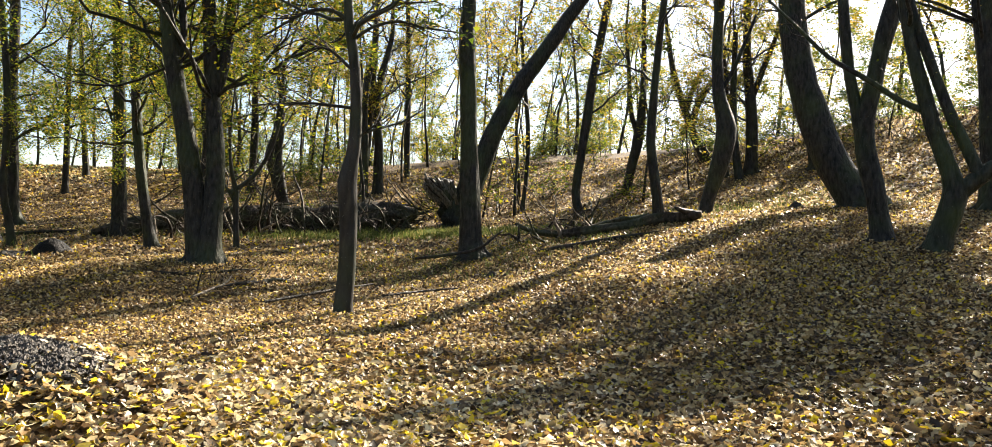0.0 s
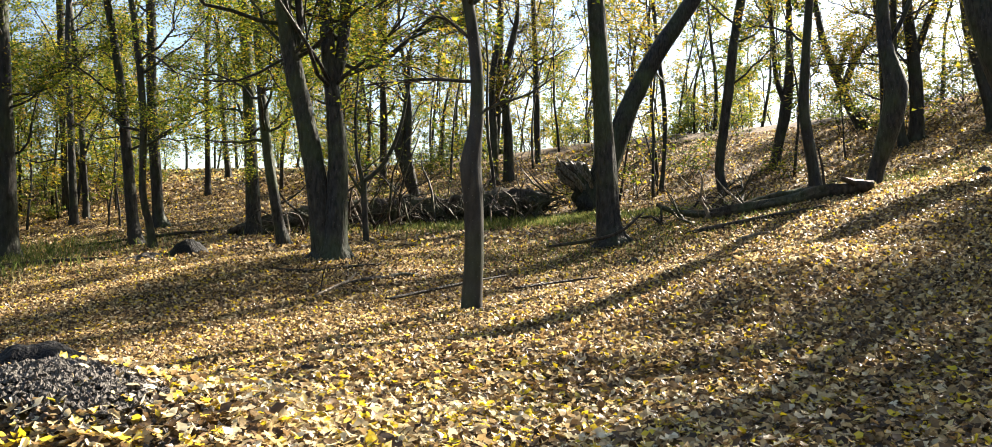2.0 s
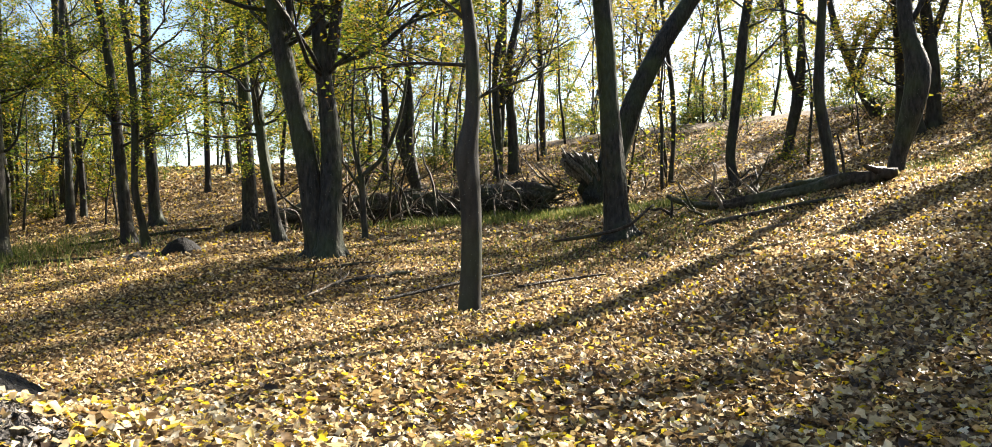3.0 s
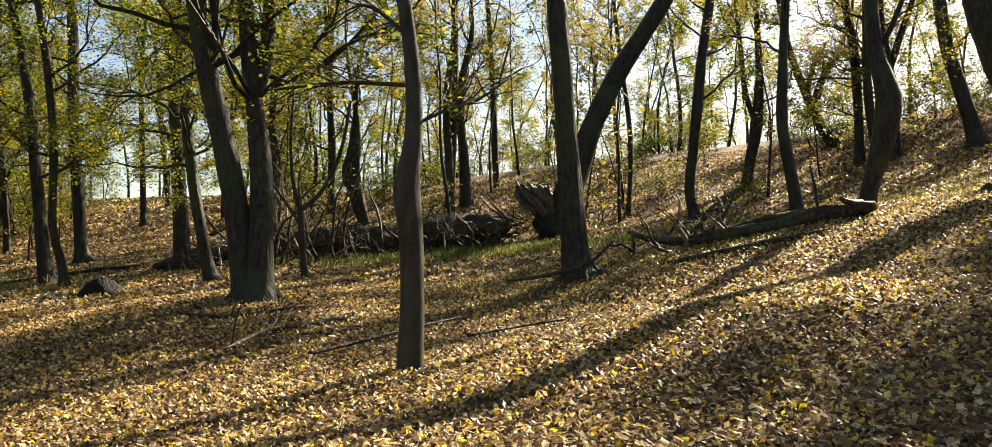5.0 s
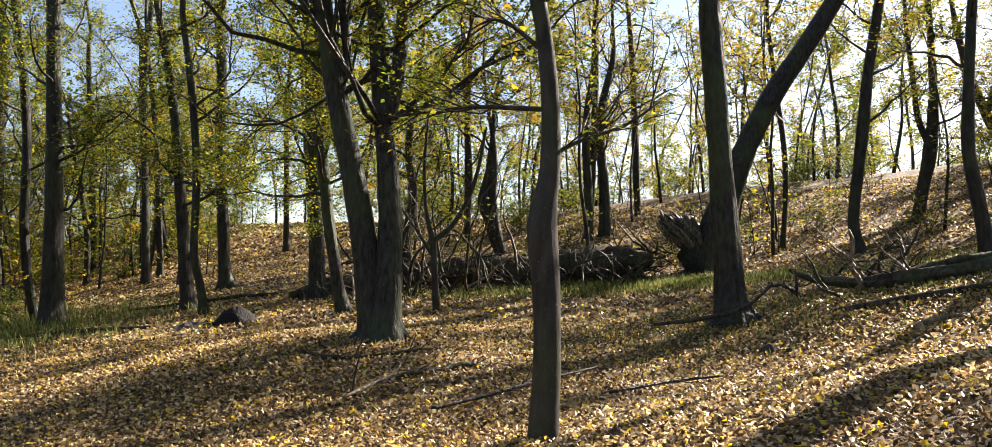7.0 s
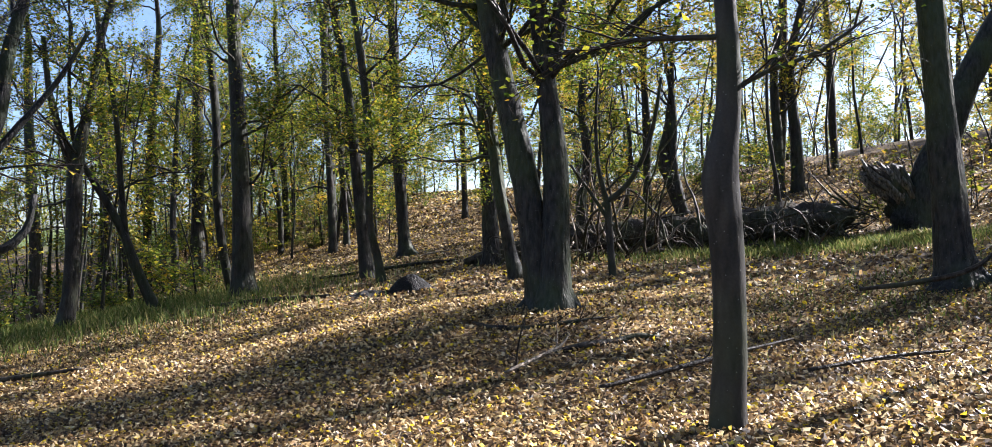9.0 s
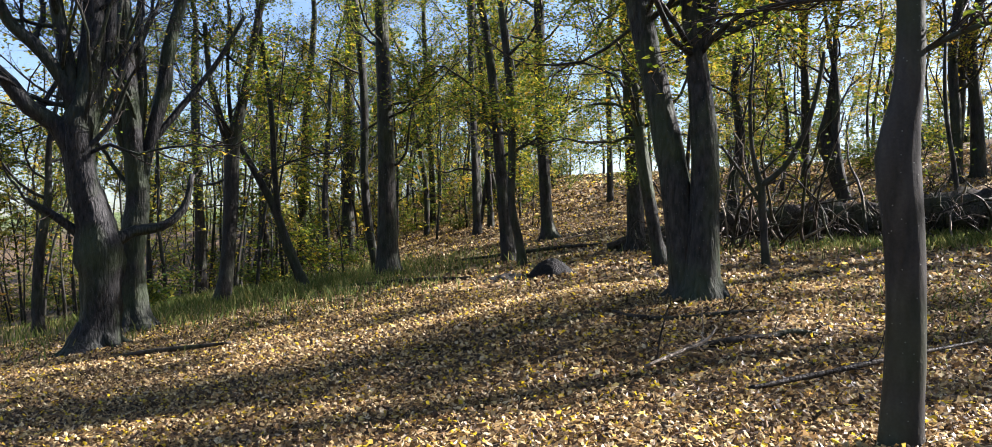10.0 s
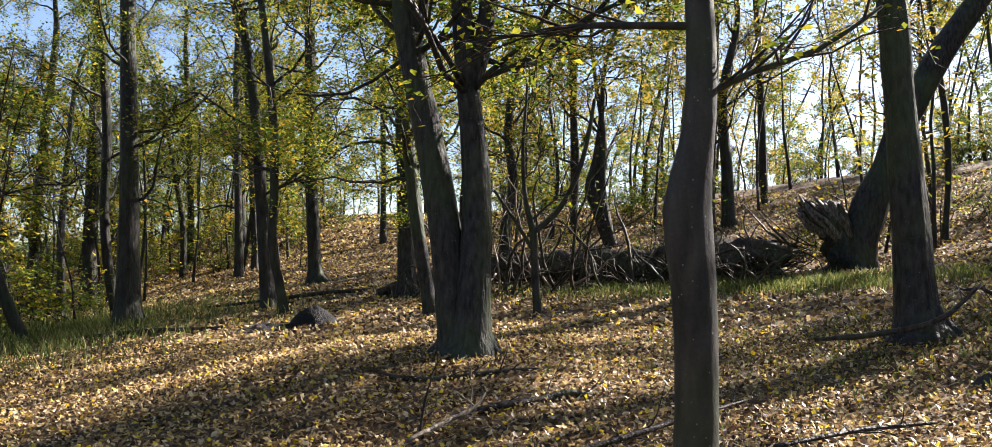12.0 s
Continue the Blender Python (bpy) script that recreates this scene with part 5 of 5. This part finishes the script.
# ---- woodland beyond ----
def template(seed, tall, leafmat, leaves, low=1.8, reach=2.6, girth=0.12, name="tree", boughs=12, label="slim distant woodland tree with thin autumn leaves", leaf=0.175):
    r = np.random.default_rng(seed)
    p = np.array((0.0, 0.0, 0.0))
    stem, d, w = [(0, 0, 0, girth)], np.array((0.0, 0.0, 1.0)), girth
    for k in range(7):
        d = d + r.normal(0, 0.09, 3)
        d /= np.linalg.norm(d)
        p = p + d * tall / 7
        w *= 0.84
        stem.append((*p, w))
    root = new(name)
    tagged(root, label, "tree", "distant woodland")
    line = curve_through(stem, 0.8)
    wd = Wood().tube(line[:, :3], line[:, 3], 7, 0.1, seed)
    part("trunk", wd.v, wd.f, BARK_FAR, root)
    crown(root, [line], leafmat, BARK_FAR, r, boughs=boughs, low=low, reach=reach, leaves=leaves, leaf=leaf, sub=4, joined=True)
    return root


def shrub_template(seed, tall, leafmat, leaves):
    r = np.random.default_rng(seed)
    root = new("shrub")
    tagged(root, "leafy yellow-green undergrowth shrub with thin stems", "shrub", "undergrowth")
    stems, spots = Wood(), []
    for k in range(13):
        a = r.uniform(0, 2 * math.pi)
        pts, rad = grow((0.4 * r.normal(), 0.4 * r.normal(), -0.05), (0.7 * math.cos(a), 0.7 * math.sin(a), 1), tall * r.uniform(0.4, 1.1), 0.016, 0.24, 0.0, r, 5)
        stems.tube(pts, rad, 3, close=False)
        for _ in range(4):
            q, d = at_line(pts, r.uniform(0.25, 1))
            tp, tr_ = grow(q, (r.normal(), r.normal(), 0.3), r.uniform(0.4, 1.0), 0.007, 0.2, 0.0, r, 2)
            stems.tube(tp, tr_, 3, close=False)
            spots.append(tp)
    part("stem_thicket", stems.v, stems.f, BARK_FAR, root, kind="stuff")
    pos = [at_line(spots[k], r.uniform(0, 1))[0] + r.normal(0, 0.08, 3) for k in r.integers(0, len(spots), leaves)]
    v, f = leaf_mesh(np.array(pos), 0.12, r, 0.6, 0.2, True)
    part("foliage", v, f, leafmat, root, smooth=False, kind="stuff")
    return root


def plant(kinds, spots, r, lo=0.8, hi=1.2, sink=0.15):
    for k, (x, y) in enumerate(spots):
        s = r.uniform(lo, hi)
        m = Matrix.Translation((x, y, ground_z(x, y) - sink)) @ Matrix.Rotation(r.uniform(0, 6.28), 4, "Z") @ Matrix.Diagonal((s, s, s, 1))
        o = kinds[k] if k < len(kinds) else copy_thing(kinds[r.integers(len(kinds))], m)
        o.matrix_basis = m


def scatter(r, want, x0, x1, y0, y1, apart, allowed):
    got = []
    for _ in range(want * 40):
        x, y = r.uniform(x0, x1), r.uniform(y0, y1)
        if allowed(x, y) and not any((x - a) ** 2 + (y - b) ** 2 < apart**2 for a, b in got):
            got.append((x, y))
            if len(got) >= want:
                break
    return got


def bearing(x, y):
    return math.degrees(math.atan2(x, y - 4)), math.hypot(x, y - 4)


def tree_ground(x, y):
    b, d = bearing(x, y)
    if d < 35 or y < -5 or d > 85 or b > 60:
        return False
    if -38 < b < -10 and d < 58 and abs(x + 0.47 * y - 0.5) < 3.2:
        return False
    if -16 < b and (d < 40 or r.uniform() > (0.75 if b < 13 else 0.22)):
        return False
    return not (b < -34 and d < 38)


r = np.random.default_rng(21)
kinds = [template(101, 11, LEAF_GREEN, 3600), template(102, 12, LEAF_YELLOW, 3000), template(103, 10, LEAF_GREEN, 3600), template(104, 13, LEAF_YELLOW, 2600), template(105, 9, LEAF_SHRUB, 3400), template(107, 6, LEAF_YELLOW, 350, 0.8, 1.6, 0.05, "sapling", 9, "thin nearly bare young tree"), template(106, 7, LEAF_GREEN, 1800, 1.0, 1.8, 0.06, "sapling", 10, "thin young tree with yellow-green leaves")]
plant(kinds, scatter(r, 165, -80, 42, -5, 92, 2.6, tree_ground), r)


def shrub_ground(x, y):
    b, d = bearing(x, y)
    if d < 25 or d > 70 or y < 2 or b > 45:
        return False
    if -38 < b < -10 and abs(x + 0.47 * y - 0.5) < 4.0:
        return False
    if (b > -22 and y < 42) or (y > 40 and -4 < x + 0.47 * y - 0.5 < 8):
        return False
    return d > 31 or b < -42


def crest_ground(x, y):
    b, d = bearing(x, y)
    if -4 < x + 0.47 * y - 0.5 < 8:
        return False
    return 46 < d < 70 and -48 < b < (-16 if r.uniform() < 0.75 else 22)


shrubs = [shrub_template(201, 2.2, LEAF_SHRUB, 1500), shrub_template(202, 2.8, LEAF_GREEN, 1300), shrub_template(203, 1.6, LEAF_SHRUB, 1200)]
plant(shrubs, scatter(r, 85, -60, 34, 2, 62, 1.9, shrub_ground), r, 0.7, 1.3, 0.02)


def brush_ground(x, y):
    b, d = bearing(x, y)
    if -38 < b < -10 and abs(x + 0.47 * y - 0.5) < 2.5:
        return False
    if y > 40 and -4 < x + 0.47 * y - 0.5 < 7:
        return False
    if b > -17 and r.uniform() > 0.35:
        return False
    return d > 30 and (y > 33 or x < -16) and b < 32


thin = [template(301, 5.5, LEAF_YELLOW, 420, 0.6, 1.5, 0.045, "sapling", boughs=8, label="thin crooked sapling with few leaves"), template(302, 7, LEAF_GREEN, 700, 0.8, 1.7, 0.06, "sapling", 9, "thin sapling with yellow-green leaves"), template(303, 4.5, LEAF_YELLOW, 150, 0.4, 1.4, 0.035, "sapling", 8, "bare thin sapling in the undergrowth")]
plant(thin, scatter(r, 95, -45, 22, 12, 58, 1.5, brush_ground), r, 0.75, 1.25, 0.05)

tall = [shrub_template(211, 3.6, LEAF_GREEN, 1700), shrub_template(212, 4.2, LEAF_SHRUB, 1900), shrub_template(213, 3.2, LEAF_YELLOW, 1500)]
plant(tall, scatter(r, 62, -55, 22, 30, 70, 2.2, crest_ground), r, 0.8, 1.5, 0.02)


for x, y in ((11.5, 41.5), (13.6, 40.2), (15.8, 39.6), (17.2, 37.8), (18.8, 36.2), (14.6, 43.4), (17.4, 41.8), (19.8, 39.4), (21.4, 36.6), (20.6, 33.8), (22.8, 34.4)):
    m = Matrix.Translation((x, y, ground_z(x, y) - 0.02)) @ Matrix.Rotation(r.uniform(0, 6.28), 4, "Z") @ Matrix.Scale(r.uniform(0.7, 1.1), 4)
    copy_thing(tall[r.integers(3)], m)


def tangle_ground(x, y):
    return -12 < x < 9 and 33 < y < 47 and y > 33 + 0.25 * max(x, 0)


bare = [shrub_template(221, 2.2, LEAF_YELLOW, 140), shrub_template(222, 2.8, LEAF_GREEN, 260), shrub_template(223, 1.7, LEAF_GREEN, 420)]
for o in bare:
    tagged(o, "twiggy, nearly leafless bush on the wooded rise", "shrub", "undergrowth")
plant(bare, scatter(r, 15, -12, 9, 33, 47, 1.8, tangle_ground), r, 0.7, 1.3, 0.02)


def pole_ground(x, y):
    b, d = bearing(x, y)
    return 30 < d < 62 and -60 < b < 8 and y > 8 and abs(x + 0.47 * y - 2) > 6


poles = [template(311, 9, LEAF_GREEN, 260, 4.5, 1.5, 0.07, "tree", 7, "tall thin dark pole of a tree, nearly bare"), template(312, 10, LEAF_YELLOW, 200, 5, 1.6, 0.085, "tree", 7, "tall thin dark pole of a tree, nearly bare")]
plant(poles, scatter(r, 75, -50, 14, 8, 64, 1.6, pole_ground), r, 0.8, 1.2)


# unseen trees behind and beside the walk, added to hold back skylight
def behind_ground(x, y):
    b, d = bearing(x, y)
    return (y < -4 or (x < -14 and y < 10) or (x > 16 and y < 9)) and math.hypot(x, y - 2) > 9


plain = [template(401, 11, LEAF_GREEN, 1100, 2.0, 3.4, 0.14, "tree", 7, "unseen yellow-green tree added to cut skylight", 0.34), template(402, 12, LEAF_YELLOW, 1000, 2.0, 3.4, 0.14, "tree", 7, "unseen thin yellow tree added to cut skylight", 0.34)]
plain[0].matrix_basis, plain[1].matrix_basis = pose(-12, -12, ground_z(-12, -12) - 0.15), pose(10, -14, ground_z(10, -14) - 0.15)
for x, y in scatter(r, 70, -38, 38, -34, 12, 3.4, behind_ground):
    m = Matrix.Translation((x, y, ground_z(x, y) - 0.15)) @ Matrix.Rotation(r.uniform(0, 6.28), 4, "Z")
    copy_thing(plain[r.integers(2)], m)


# ---- single bright leaves lying on top ----
def lobed_leaf(seed):
    r = np.random.default_rng(seed)
    tips = [(0, -0.5), (0.18, -0.16), (0.44, -0.2), (0.28, 0.08), (0.42, 0.3), (0.14, 0.24), (0, 0.55), (-0.14, 0.24), (-0.42, 0.3), (-0.28, 0.08), (-0.44, -0.2), (-0.18, -0.16)]
    vs = [(0, 0, 0.02)] + [(x * r.uniform(0.9, 1.1), y * r.uniform(0.9, 1.1), 0.14 * (x * x + y * y) ** 0.5 + r.normal(0, 0.03)) for x, y in tips]
    me = bpy.data.meshes.new("leaf")
    me.from_pydata(vs, [], [(0, 1 + k, 1 + (k + 1) % 12) for k in range(12)])
    return me


def yellow_material():
    m, n, l, b = material("bright_yellow_leaf")
    info = n.new("ShaderNodeObjectInfo")
    rp = ramp(n, [(0, (0.74, 0.50, 0.03)), (0.5, (0.80, 0.60, 0.05)), (0.8, (0.62, 0.34, 0.04)), (1, (0.70, 0.62, 0.30))])
    l.new(info.outputs["Random"], rp.inputs[0])
    l.new(rp.outputs[0], b.inputs["Base Color"])
    b.inputs["Roughness"].default_value = 0.6
    return m


YELLOW = yellow_material()
shapes = [lobed_leaf(k) for k in range(4)]
for me in shapes:
    me.materials.append(YELLOW)
for k in range(170):
    x, y = r.uniform(-4.5, 6), r.uniform(3.2, 15)
    o = new("fallen_leaf", shapes[k % 4])
    s = r.uniform(0.07, 0.13)
    o.matrix_basis = Matrix.Translation((x, y, ground_z(x, y) + 0.045)) @ Euler((r.normal(0, 0.25), r.normal(0, 0.25), r.uniform(0, 6.28))).to_matrix().to_4x4() @ Matrix.Diagonal((s, s, s, 1))
    tagged(o, "bright yellow leaf lying on brown leaves", "leaf", "bright fallen leaves")

# extra trees added beyond the crest so that the hill face lies in shade
for x, y in ((24, 46), (29, 50), (33, 45), (27, 56), (20, 54), (36, 52), (31, 40), (38, 44)):
    copy_thing(kinds[r.integers(5)], Matrix.Translation((x, y, ground_z(x, y) - 0.15)) @ Matrix.Rotation(r.uniform(0, 6.28), 4, "Z"))
